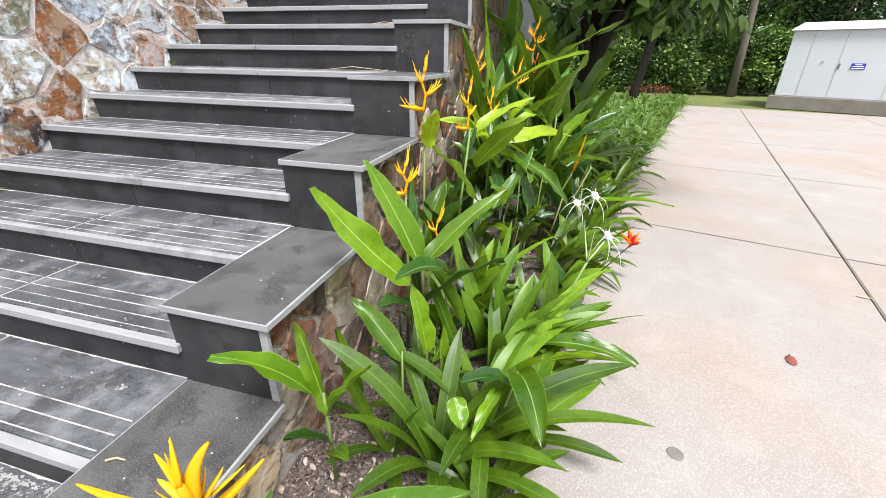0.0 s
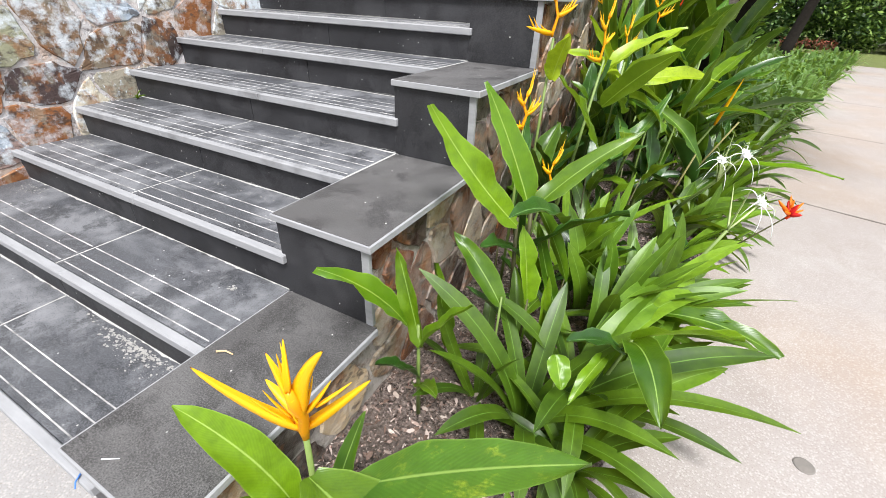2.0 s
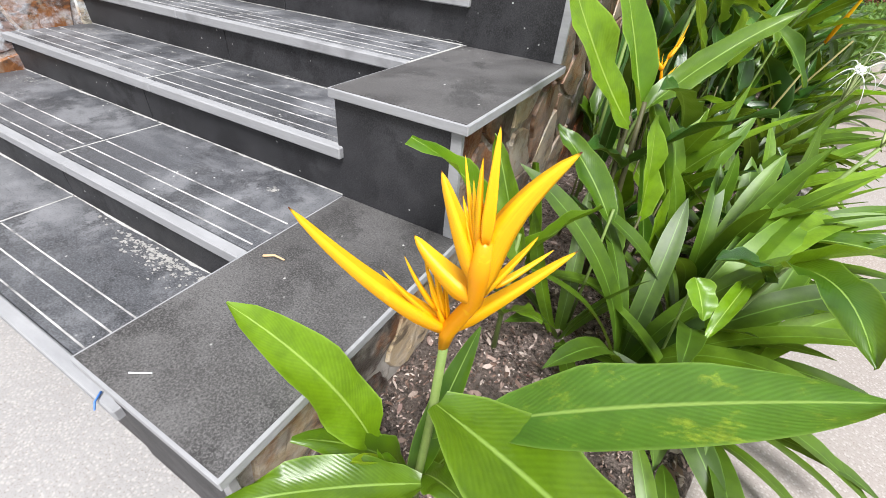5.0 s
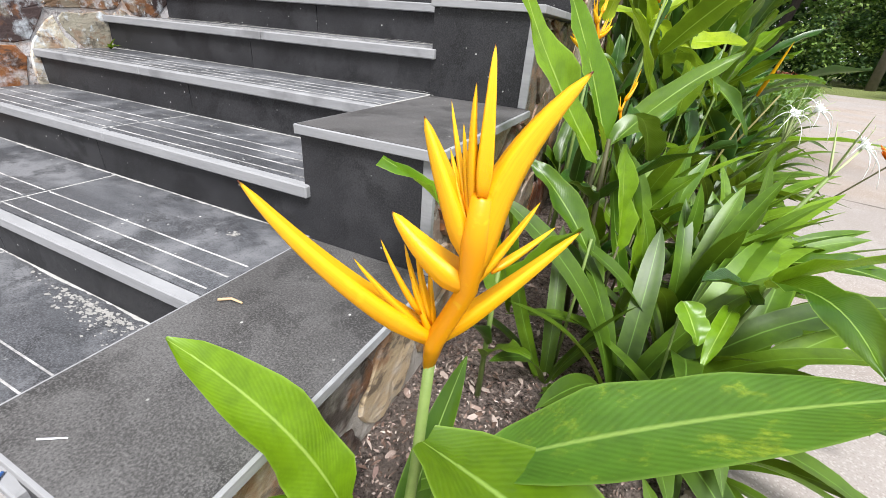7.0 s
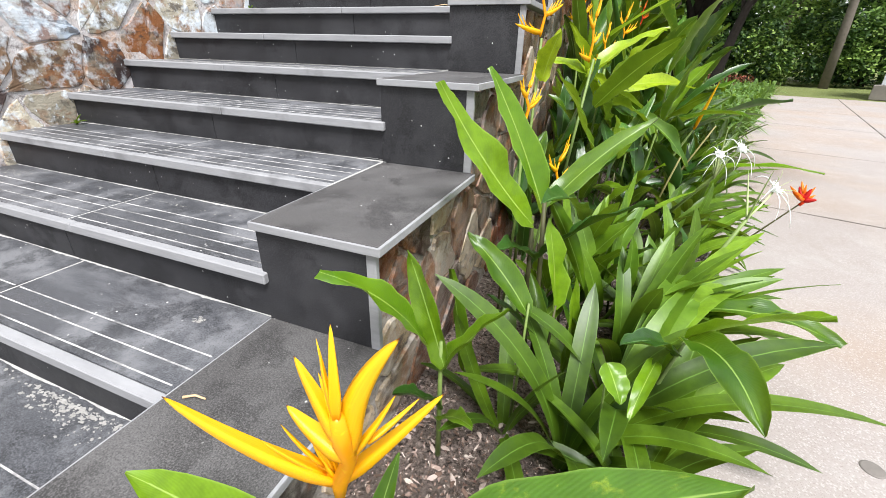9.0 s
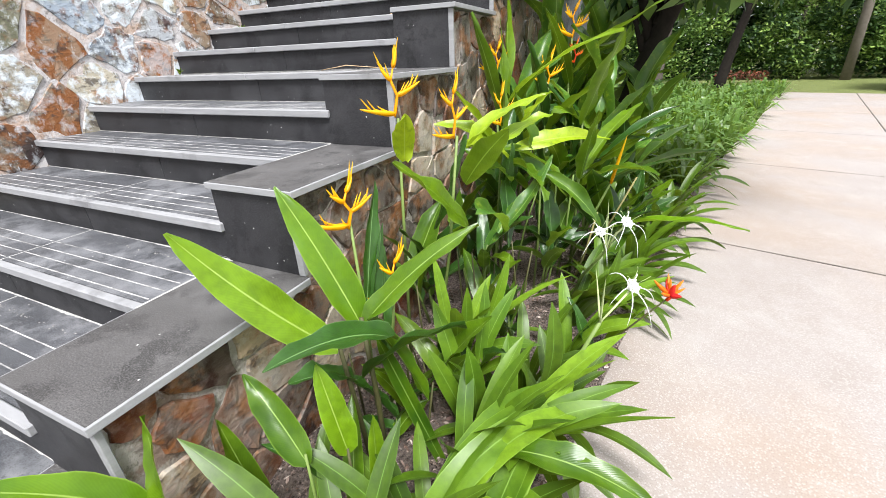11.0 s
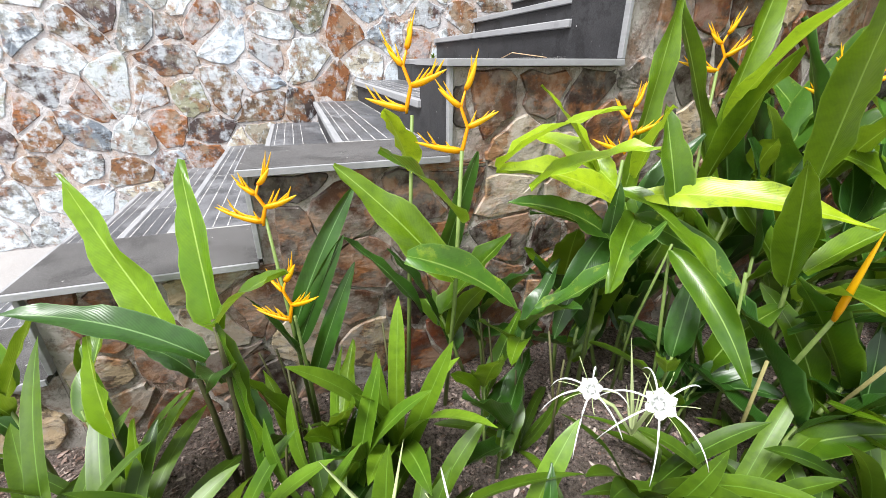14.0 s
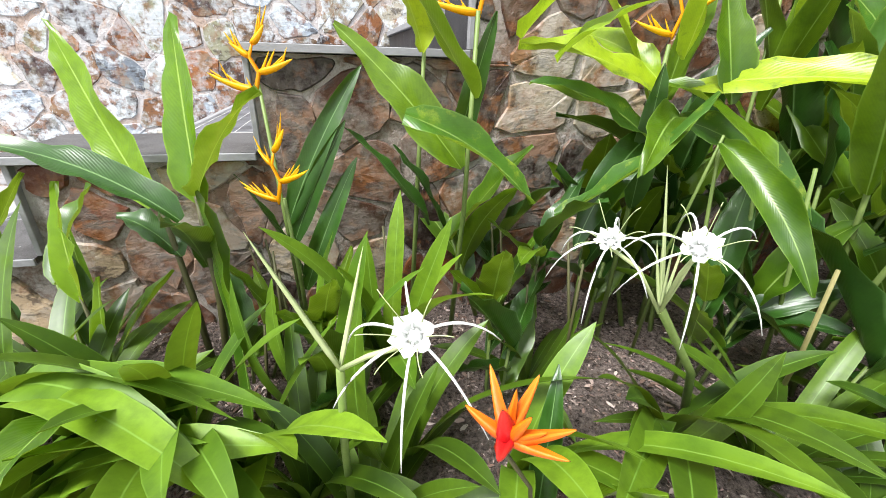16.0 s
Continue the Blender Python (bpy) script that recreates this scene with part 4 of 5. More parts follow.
p = heliconia((0.5, 3.45), "tall heliconia with drooping orange-yellow flowers")
stem(p, [(0.5, 3.45, 0), (0.49, 3.4, 0.9), (0.487, 3.371, 1.6)], 0.011, 0.006)
inflorescence(p, (0.487, 3.371, 1.58), 0.28, 45, bract_yellow, 17)
inflorescence(p, (0.52, 3.36, 1.40), 0.18, 50, bract_orange, 18)
leaf(p, (0.5, 3.4, 1.3), (1.15, 3.05, 1.78), 0.10, leaf_green, arch=0.06, roll=15)
leaf(p, (0.5, 3.4, 1.2), (0.35, 3.0, 1.75), 0.11, leaf_green, arch=0.05)

p = heliconia((0.72, 2.5), "heliconia with an unopened orange bud and broad dark leaves")
stem(p, [(0.70, 2.55, 0), (0.82, 2.42, 0.4), (0.946, 2.283, 0.77)], 0.011, 0.006)
stem(p, [(0.74, 2.5, 0), (0.75, 2.42, 0.6), (0.742, 2.363, 1.1)], 0.010, 0.006)
hang("bud", bract_mesh(Vector((0.946, 2.283, 0.765)) - Vector(p.location), Vector((0.999, 2.20, 1.06)) - Vector(p.location), 0.016, bract_yellow, 0.0), p, "closed slim orange flower bud")
leaf(p, (0.742, 2.363, 1.08), (0.93, 2.05, 1.56), 0.11, leaf_green, arch=0.02, roll=30)
leaf(p, (0.76, 2.38, 0.75), (0.85, 2.108, 1.19), 0.11, leaf_green, arch=0.02, roll=30)
leaf(p, (0.80, 2.42, 0.65), (1.45, 2.45, 0.95), 0.13, leaf_dark_shaded, arch=0.07, roll=-10)
leaf(p, (0.80, 2.40, 0.6), (1.40, 2.75, 0.83), 0.13, leaf_dark_shaded, arch=0.10, roll=-10)
leaf(p, (0.78, 2.42, 0.7), (1.18, 2.1, 0.88), 0.12, leaf_green, arch=0.12)
for x0, y0, x1, y1, z1 in ((0.80, 2.66, 1.08, 2.40, 0.78), (0.66, 2.44, 0.74, 2.20, 0.82), (0.60, 2.35, 0.66, 2.12, 0.80), (0.78, 2.36, 0.90, 2.16, 0.62), (0.55, 2.2, 0.58, 2.06, 0.84)):
    stem(p, [(x0, y0, 0), ((x0 + x1) / 2 + 0.01, (y0 + y1) / 2, z1 * 0.5), (x1, y1, z1)], 0.008, 0.005, stem_green if z1 > 0.79 else cane_tan)
leaf(p, (0.95, 2.45, 0.42), (1.657, 2.217, 0.588), 0.085, leaf_bright_lit, arch=0.07)
leaf(p, (0.85, 2.5, 0.85), (1.254, 2.736, 1.153), 0.10, leaf_dark_shaded, arch=0.05)
leaf(p, (0.77, 2.42, 0.8), (1.05, 2.9, 1.15), 0.11, leaf_green, arch=0.08)

p = heliconia((0.36, 1.66), "low heliconia with dark folded blades")
stem(p, [(0.36, 1.66, 0), (0.38, 1.66, 0.3), (0.4, 1.66, 0.55)], 0.009, 0.006)
leaf(p, (0.4, 1.66, 0.5), (0.62, 1.72, 0.72), 0.10, leaf_dark_shaded, arch=0.08)
leaf(p, (0.39, 1.66, 0.45), (0.60, 1.50, 0.55), 0.08, leaf_green, arch=0.1)
leaf(p, (0.38, 1.66, 0.4), (0.45, 1.45, 0.62), 0.07, leaf_green, arch=0.04)
leaf(p, (0.38, 1.66, 0.4), (0.30, 1.85, 0.72), 0.08, leaf_dark_shaded, arch=0.06)
leaf(p, (0.39, 1.66, 0.5), (0.55, 1.9, 0.8), 0.09, leaf_mottled, arch=0.06)

# the red-orange flower on its thin stalk
p = heliconia((1.0, 1.42), "heliconia with a single red and orange flower on a thin stalk")
stem(p, [(1.0, 1.42, 0), (1.08, 1.34, 0.35), (1.224, 1.20, 0.66)], 0.005, 0.003, stem_brown)
flower = tube("flower", [(1.224, 1.200, 0.655), (1.236, 1.203, 0.672), (1.226, 1.206, 0.700)], 0.006, 0.009, bract_orange, p, 8, "red and orange flower with spreading pointed bracts")
HEART = Vector((1.232, 1.204, 0.676)) - Vector(p.location)
for tip, r, mat, bow in (((1.172, 1.202, 0.728), 0.010, bract_orange, 0.04), ((1.216, 1.241, 0.744), 0.010, bract_orange, 0.03), ((1.272, 1.257, 0.721), 0.009, bract_orange, 0.08), ((1.282, 1.249, 0.692), 0.008, bract_orange, 0.06),
                         ((1.199, 1.166, 0.700), 0.009, bract_orange, 0.06), ((1.240, 1.192, 0.728), 0.013, bract_red, 0.02), ((1.213, 1.236, 0.722), 0.013, bract_red, 0.04), ((1.266, 1.181, 0.690), 0.012, bract_red, 0.05),
                         ((1.195, 1.228, 0.700), 0.010, bract_orange, 0.04), ((1.258, 1.215, 0.732), 0.008, bract_orange, 0.02), ((1.262, 1.232, 0.712), 0.007, bract_orange, 0.02), ((1.225, 1.212, 0.738), 0.007, bract_orange, 0.02)):
    hang("red_bract" if mat is bract_red else "bract", bract_mesh(HEART, Vector(tip) - Vector(p.location), r * 1.3, mat, bow, 8), flower, "red inner bract" if mat is bract_red else "")
leaf(p, (1.0, 1.42, 0.02), (1.2, 1.5, 0.45), 0.07, leaf_green, arch=0.08)
leaf(p, (1.0, 1.42, 0.02), (0.86, 1.5, 0.42), 0.07, leaf_dark_shaded, arch=0.08)


def wild_heliconia(seed, height, mats, shoots=3):
    """A clump without a place of its own yet: shoots with alternate blades."""
    rng = random.Random(seed)
    pl = empty("heliconia_plant", (0, 0, 0), "leafy heliconia clump without flowers in the bed", "plant", HELI)
    for s in range(shoots):
        a = rng.uniform(0, 6.283)
        r = rng.uniform(0.02, 0.09)
        b = Vector((r * math.cos(a), r * math.sin(a), 0))
        h = height * rng.uniform(0.65, 1.0)
        t = b + Vector((rng.uniform(-0.12, 0.12), rng.uniform(-0.12, 0.12), h * 0.72))
        tube("stem", [b, b.lerp(t, 0.5), t], 0.010, 0.006, stem_green, pl, 6)
        az = rng.uniform(0, 6.283)
        for q in range(4):
            s0 = 0.45 + 0.55 * q / 3
            base = b.lerp(t, s0)
            az += math.pi + rng.uniform(-0.6, 0.6)
            el = radians(rng.uniform(30, 60) + 20 * (q == 3))
            ln = rng.uniform(0.36, 0.58) * (0.8 + 0.2 * height)
            tip = base + Vector((math.cos(az) * math.cos(el), math.sin(az) * math.cos(el), math.sin(el))) * ln
            leaf(pl, base, tip, rng.uniform(0.10, 0.145), rng.choice(mats), arch=rng.uniform(0.02, 0.13), roll=rng.uniform(-35, 35), fold=rng.uniform(0.2, 0.6), twist=rng.uniform(-30, 30), n=10)
    return pl


def spread(proto, spots):
    for i, (x, y, turn, size) in enumerate(spots):
        m = pose(x, y, soil_height(x, y) - 0.004, 0, 0, turn) @ Matrix.Scale(size, 4)
        if i == 0:
            proto.matrix_basis = m
        else:
            copy_thing(proto, m)


spread(wild_heliconia(31, 1.15, (leaf_green, leaf_dark_shaded, leaf_dark_shaded)), [(0.22, 2.3, 0, 1.0), (0.5, 2.75, 80, 1.1), (0.6, 3.7, 200, 1.3), (0.95, 3.35, 140, 1.0), (0.3, 4.6, 20, 1.45), (0.9, 4.9, 300, 1.2), (0.15, 2.85, 150, 1.25)])
spread(wild_heliconia(37, 1.25, (leaf_green, leaf_green, leaf_mottled)), [(0.2, 3.15, 40, 1.2), (0.75, 3.0, 130, 1.0), (0.3, 3.9, 250, 1.35), (1.05, 4.1, 10, 1.0), (0.6, 4.4, 190, 1.3), (0.5, 5.4, 100, 1.4)])
spread(wild_heliconia(41, 0.9, (leaf_dark_shaded, leaf_green)), [(0.62, 2.2, 0, 0.8), (1.0, 2.85, 60, 0.95), (0.85, 3.7, 210, 1.1), (1.15, 3.3, 310, 0.8), (0.95, 2.6, 15, 0.85)])
# Low dark fill: shade between the clumps is put into leaf colour.
spread(wild_heliconia(43, 0.55, (leaf_dark_shaded, leaf_green), 2), [(0.1, 1.62, 120, 1.0), (0.56, 0.98, 60, 0.75), (0.30, 0.74, 300, 0.6), (0.55, 1.45, 30, 0.8), (0.3, 2.2, 70, 1.1), (0.85, 2.4, 300, 1.1), (0.2, 1.95, 15, 1.1)])


# ---- spider lilies ----
def lily(seed, count, length, width, droop, steep=62):
    """A rosette: steep blades in the middle, long arching ones round it that fall over at the tip."""
    rng = random.Random(seed)
    pl = empty("spider_lily", (0, 0, 0), "spider lily rosette of long glossy arching strap leaves", "plant", "spider lilies along the drive")
    for i in range(count):
        az = i * 2.39996 + rng.uniform(-0.35, 0.35)
        s = i / max(1, count - 1)
        el = radians(-6 + steep * (1 - s) ** 0.9 + rng.uniform(-9, 9))
        ln = length * rng.uniform(0.72, 1.08)
        b = Vector((math.cos(az), math.sin(az), 0)) * 0.018
        tip = b + Vector((math.cos(az) * math.cos(el), math.sin(az) * math.cos(el), max(0.02, math.sin(el) + 0.06))) * ln
        leaf(pl, b, tip, width * rng.uniform(0.75, 1.15), leaf_strap, strap=True, arch=droop * rng.uniform(0.7, 1.3) * (0.25 + 0.75 * math.cos(el) ** 2), fold=rng.uniform(0.12, 0.32), roll=rng.uniform(-18, 18), twist=rng.uniform(-35, 35), n=12, wave=0.008)
    return pl


spread(lily(51, 17, 0.68, 0.062, 0.20), [(0.66, 0.36, 0, 0.8), (0.80, 0.92, 140, 0.8), (0.98, 2.1, 60, 0.9), (1.12, 2.6, 220, 1.0), (1.3, 3.2, 100, 1.05), (1.45, 4.0, 10, 1.0), (1.6, 4.8, 280, 1.1), (1.2, 4.6, 77, 1.0)])
spread(lily(57, 14, 0.58, 0.058, 0.17, 74), [(0.90, 1.06, 200, 0.8), (1.08, 3.0, 45, 1.0), (1.4, 3.6, 170, 1.0), (1.7, 5.5, 90, 1.1), (1.5, 5.2, 10, 1.1)])
spread(lily(61, 12, 0.50, 0.058, 0.19, 50), [(0.72, 0.10, 250, 0.9), (1.15, 2.25, 20, 1.0), (0.70, -0.42, 60, 0.8)])
spread(lily(63, 7, 0.50, 0.045, 0.13, 80), [(0.32, 0.22, 200, 0.9), (0.50, 1.62, 40, 0.8)])


def known_lily(loc, tips, label, mat=None):
    """A rosette whose main blades reach given places: (tip, width, arch)."""
    pl = empty("spider_lily", (loc[0], loc[1], soil_height(loc[0], loc[1])), label, "plant", "spider lilies along the drive")
    for i, (tip, w, arch) in enumerate(tips):
        d = (Vector(tip) - Vector(pl.location)).normalized() * 0.02
        leaf(pl, Vector(pl.location) + Vector((d.x, d.y, 0.0)), tip, w, mat or leaf_strap, strap=True, arch=arch, fold=0.2, roll=(i % 3 - 1) * 14, twist=(i % 5 - 2) * 10, n=14, wave=0.008)
    return pl


known_lily((0.43, 1.16), [((0.555, 0.853, 0.676), 0.062, 0.10), ((0.878, 1.317, 0.632), 0.06, 0.13), ((0.292, 1.219, 0.673), 0.05, 0.02), ((0.63, 1.02, 0.60), 0.055, 0.08), ((0.52, 1.36, 0.55), 0.055, 0.08),
                         ((0.74, 1.02, 0.38), 0.058, 0.18), ((0.34, 0.93, 0.48), 0.05, 0.10), ((0.62, 1.30, 0.70), 0.05, 0.04), ((0.80, 1.18, 0.35), 0.06, 0.2), ((0.5, 1.1, 0.62), 0.05, 0.03)],
           "spider lily with broad upright strap leaves near the wall", leaf_pale)
known_lily((0.52, 0.17), [((0.101, 0.122, 0.629), 0.06, 0.13), ((1.26, 0.298, 0.375), 0.055, 0.20), ((1.209, 0.536, 0.438), 0.07, 0.16), ((1.10, 0.02, 0.12), 0.06, 0.22), ((0.2, 0.02, 0.40), 0.055, 0.14),
                         ((0.98, 0.10, 0.30), 0.06, 0.22), ((0.62, -0.22, 0.22), 0.06, 0.24), ((0.34, -0.18, 0.30), 0.055, 0.2), ((0.80, -0.20, 0.12), 0.06, 0.24), ((0.52, 0.50, 0.50), 0.055, 0.1), ((0.86, 0.42, 0.50), 0.06, 0.16), ((0.30, 0.38, 0.45), 0.05, 0.12)],
           "large spider lily whose straps arch out over the drive")
known_lily((0.66, 0.62), [((1.256, 0.769, 0.528), 0.06, 0.15), ((1.20, 0.62, 0.38), 0.06, 0.2), ((1.15, 0.90, 0.50), 0.055, 0.16), ((1.22, 0.98, 0.34), 0.06, 0.2), ((1.05, 0.45, 0.32), 0.06, 0.22), ((0.85, 0.80, 0.66), 0.055, 0.08),
                         ((0.70, 0.40, 0.58), 0.055, 0.08), ((0.95, 0.72, 0.62), 0.055, 0.12), ((0.52, 0.36, 0.36), 0.055, 0.16), ((0.78, 0.95, 0.56), 0.055, 0.1), ((1.0, 0.62, 0.56), 0.055, 0.15), ((0.60, 0.86, 0.50), 0.05, 0.1),
                         ((0.892, 0.50, 0.62), 0.065, 0.14), ((1.06, 0.56, 0.50), 0.065, 0.18), ((1.12, 0.80, 0.50), 0.06, 0.18), ((0.97, 0.95, 0.38), 0.065, 0.22)],
           "dense spider lily fan leaning over the drive edge", leaf_fan)


known_lily((0.80, 0.30), [((0.857, 0.81, 0.45), 0.072, 0.15), ((0.95, 0.80, 0.442), 0.07, 0.17), ((0.967, 0.94, 0.415), 0.07, 0.18), ((0.90, 0.68, 0.47), 0.07, 0.16), ((1.10, 0.52, 0.34), 0.065, 0.2)],
           "spider lily with broad glossy straps bending low along the bed", leaf_pale)
known_lily((0.86, 1.84), [((1.213, 1.402, 0.40), 0.068, 0.22), ((1.30, 1.47, 0.42), 0.066, 0.2), ((1.26, 1.86, 0.46), 0.066, 0.2), ((1.32, 1.73, 0.46), 0.066, 0.2), ((0.935, 1.548, 0.44), 0.06, 0.14),
                         ((1.12, 1.50, 0.40), 0.062, 0.2), ((1.02, 1.55, 0.46), 0.055, 0.12), ((1.22, 2.12, 0.40), 0.06, 0.2), ((0.72, 1.62, 0.42), 0.055, 0.14), ((0.95, 2.2, 0.42), 0.055, 0.14), ((1.05, 1.86, 0.55), 0.05, 0.1)],
           "spider lily with broad low leaves under the white flowers")


known_lily((0.74, 1.16), [((0.918, 1.576, 0.416), 0.055, 0.16), ((0.847, 1.069, 0.643), 0.065, 0.14), ((0.66, 1.40, 0.42), 0.05, 0.12), ((1.05, 1.30, 0.30), 0.06, 0.2)],
           "spider lily with a few broad straps under the red flower")


known_lily((0.78, 0.80), [((1.088, 0.964, 0.53), 0.068, 0.17), ((1.11, 1.087, 0.56), 0.070, 0.16), ((1.03, 0.72, 0.42), 0.072, 0.20), ((0.86, 0.48, 0.46), 0.072, 0.15), ((0.98, 0.55, 0.50), 0.075, 0.15), ((1.05, 0.86, 0.36), 0.07, 0.22), ((0.70, 1.02, 0.50), 0.06, 0.1)],
           "spider lily with long broad straps beside the white flower", leaf_pale)
known_lily((0.54, 0.98), [((0.385, 1.012, 0.585), 0.058, 0.10), ((0.62, 0.79, 0.58), 0.060, 0.12), ((0.68, 1.22, 0.60), 0.056, 0.10), ((0.44, 0.84, 0.48), 0.058, 0.14), ((0.80, 0.94, 0.46), 0.060, 0.18), ((0.58, 1.10, 0.66), 0.050, 0.04)],
           "spider lily with pale broad straps in front of the wall", leaf_pale)
known_lily((0.64, 0.24), [((0.918, 0.841, 0.45), 0.076, 0.32), ((1.06, 0.88, 0.38), 0.076, 0.34), ((0.945, 0.775, 0.44), 0.074, 0.33), ((0.86, 0.90, 0.40), 0.070, 0.30)],
           "spider lily with very long broad straps bowing along the bed", leaf_pale)
known_lily((0.88, 1.42), [((1.151, 1.491, 0.47), 0.066, 0.17), ((1.229, 1.567, 0.36), 0.068, 0.24), ((1.215, 1.399, 0.42), 0.066, 0.2), ((1.30, 1.72, 0.50), 0.066, 0.18), ((0.80, 1.62, 0.48), 0.055, 0.12), ((1.15, 1.28, 0.30), 0.06, 0.24)],
           "spider lily with broad low straps over bare soil", leaf_pale)


def spider_flower(pl, centre, size, heading, tilt):
    """A white cup with six long thin tepals and six stamens."""
    c = Vector(centre) - Vector(pl.location)
    rot = Matrix.Rotation(radians(heading), 3, "Z") @ Matrix.Rotation(radians(tilt), 3, "Y")
    vs, fs = [], []
    rings = [(0.003, -0.020), (0.011, -0.005), (0.020, 0.009), (0.027, 0.012)]
    rng = random.Random(round(centre[0] * 1000))
    n = 24
    for ri, (r, z) in enumerate(rings):
        for k in range(n):
            a = 2 * math.pi * k / n
            rr = r * (1 + (0.14 * math.cos(6 * a) if ri == 3 else 0)) * size / 0.1
            vs.append(tuple(c + rot @ Vector((rr * math.cos(a), rr * math.sin(a), z * size / 0.1 + (0.004 * math.cos(12 * a) if ri == 3 else 0)))))
    for i in range(len(rings) - 1):
        for k in range(n):
            fs.append([i * n + k, i * n + (k + 1) % n, (i + 1) * n + (k + 1) % n, (i + 1) * n + k])
    fs.append(list(range(n)))
    vs.append(tuple(c + rot @ Vector((0, 0, 0.001))))
    fs += [[n + k, n + (k + 1) % n, len(vs) - 1] for k in range(n)]
    fl = hang("flower", to_mesh("flower", vs, fs, petal_white, smooth=True), pl, "white cup-shaped spider lily flower")
    for k in range(6):
        a = math.pi / 3 * k + 0.2 + rng.uniform(-0.22, 0.22)
        d = Vector((math.cos(a), math.sin(a), 0))
        pts = bezier(c + rot @ (d * 0.008 * size / 0.1), c + rot @ (d * size * 0.75 + Vector((0, 0, 0.028))), c + rot @ (d * size * rng.uniform(0.95, 1.25)) + Vector((0, 0, -rng.uniform(0.3, 0.75) * size)), 8)
        v2, f2 = tube_data(pts, [0.0016, 0.0019, 0.0021, 0.0021, 0.0019, 0.0017, 0.0015, 0.0012, 0.0006], 5)
        hang("tepal", to_mesh("tepal", v2, f2, petal_white, smooth=True), fl)
        a += 0.5
        d = Vector((math.cos(a), math.sin(a), 0))
        pts = bezier(c + rot @ (d * 0.019 * size / 0.1 + Vector((0, 0, 0.010))), c + rot @ (d * 0.045 + Vector((0, 0, 0.05))), c + rot @ (d * 0.06 + Vector((0, 0, 0.045))), 5)
        v2, f2 = tube_data(pts, [0.0008] * 6, 4)
        hang("stamen", to_mesh("stamen", v2, f2, petal_green, smooth=True), fl)
    return fl


p = empty("spider_lily_spray", (0.80, 2.0, 0.02), "white spider lily flowers on one pale stalk", "flower", "spider lily flowers")
tube("stalk", [(0.80, 2.0, 0.02), (0.88, 1.86, 0.35), (0.99, 1.60, 0.64)], 0.012, 0.009, stem_green, p)
for c in ((0.958, 1.49, 0.757), (1.055, 1.574, 0.78)):
    tube("flower_tube", [(0.99, 1.60, 0.63), Vector((0.99, 1.60, 0.68)).lerp(Vector(c), 0.5), c], 0.004, 0.004, petal_green, p, 6)
for k in range(6):
    a = k * 1.05
    e = Vector((0.99 + 0.035 * math.cos(a), 1.60 + 0.035 * math.sin(a), 0.75 + 0.02 * (k % 3)))
    hang("flower_bud", bract_mesh(Vector((0.99, 1.60, 0.635)) - Vector(p.location), e - Vector(p.location), 0.005, petal_green, 0.02), p)
hang("flower_bud", bract_mesh(Vector((0.99, 1.60, 0.64)) - Vector(p.location), Vector((0.975, 1.55, 0.90)) - Vector(p.location), 0.006, petal_green, 0.0), p)
spider_flower(p, (0.958, 1.49, 0.767), 0.085, -60, 40)
spider_flower(p, (1.055, 1.574, 0.79), 0.105, -40, 40)

p = empty("spider_lily_spray", (0.85, 1.02, 0.02), "white spider lily flower low over the leaves", "flower", "spider lily flowers")
tube("stalk", [(0.85, 1.02, 0.02), (0.93, 1.02, 0.35), (1.02, 1.03, 0.62)], 0.009, 0.007, stem_green, p)
tube("flower_tube", [(1.02, 1.03, 0.62), (1.06, 1.07, 0.67), (1.101, 1.126, 0.715)], 0.004, 0.004, petal_green, p, 6)
hang("flower_bud", bract_mesh(Vector((1.02, 1.03, 0.62)) - Vector(p.location), Vector((1.02, 0.932, 0.847)) - Vector(p.location), 0.007, petal_green, 0.0), p)
hang("flower_bud", bract_mesh(Vector((1.02, 1.03, 0.62)) - Vector(p.location), Vector((0.983, 1.074, 0.80)) - Vector(p.location), 0.006, petal_green, 0.0), p)
spider_flower(p, (1.101, 1.126, 0.726), 0.10, -30, 45)

# low cover of strap leaves where the bed runs on along the drive
cv, cf, cu = [], [], []
rng = random.Random(71)
for _ in range(470):
    yc = 5.0 + 12.2 * rng.random()
    xc = rng.uniform(-0.3, bed_edge(yc) + 0.05)
    top = rng.uniform(0.34, 0.6)
    for q in range(15):
        ln, az, el = top * rng.uniform(0.8, 1.25), rng.uniform(0, 6.283), radians(rng.uniform(20, 80))
        b = Vector((xc, yc, 0.02))
        t = b + Vector((math.cos(az) * math.cos(el), math.sin(az) * math.cos(el), math.sin(el))) * ln
        mid = b.lerp(t, 0.55) + Vector((0, 0, 0.2 * ln))
        sd = (t - b).cross(Vector((0, 0, 1))).normalized() * rng.uniform(0.024, 0.042)
        t.z -= 0.18 * ln
        i = len(cv)
        cv += [tuple(v) for v in (b - sd * 0.6, b + sd * 0.6, mid + sd, mid - sd, t)]
        cu += [(0, 0), (1, 0), (1, 0.5), (0, 0.5), (0.5, 1)]
        cf += [[i, i + 1, i + 2, i + 3], [i + 3, i + 2, i + 4]]
tagged(hang("bed_cover", to_mesh("bed_cover", cv, cf, leaf_far, cu)), "dense low strap-leaved plants filling the far bed", "plants", kind="stuff")


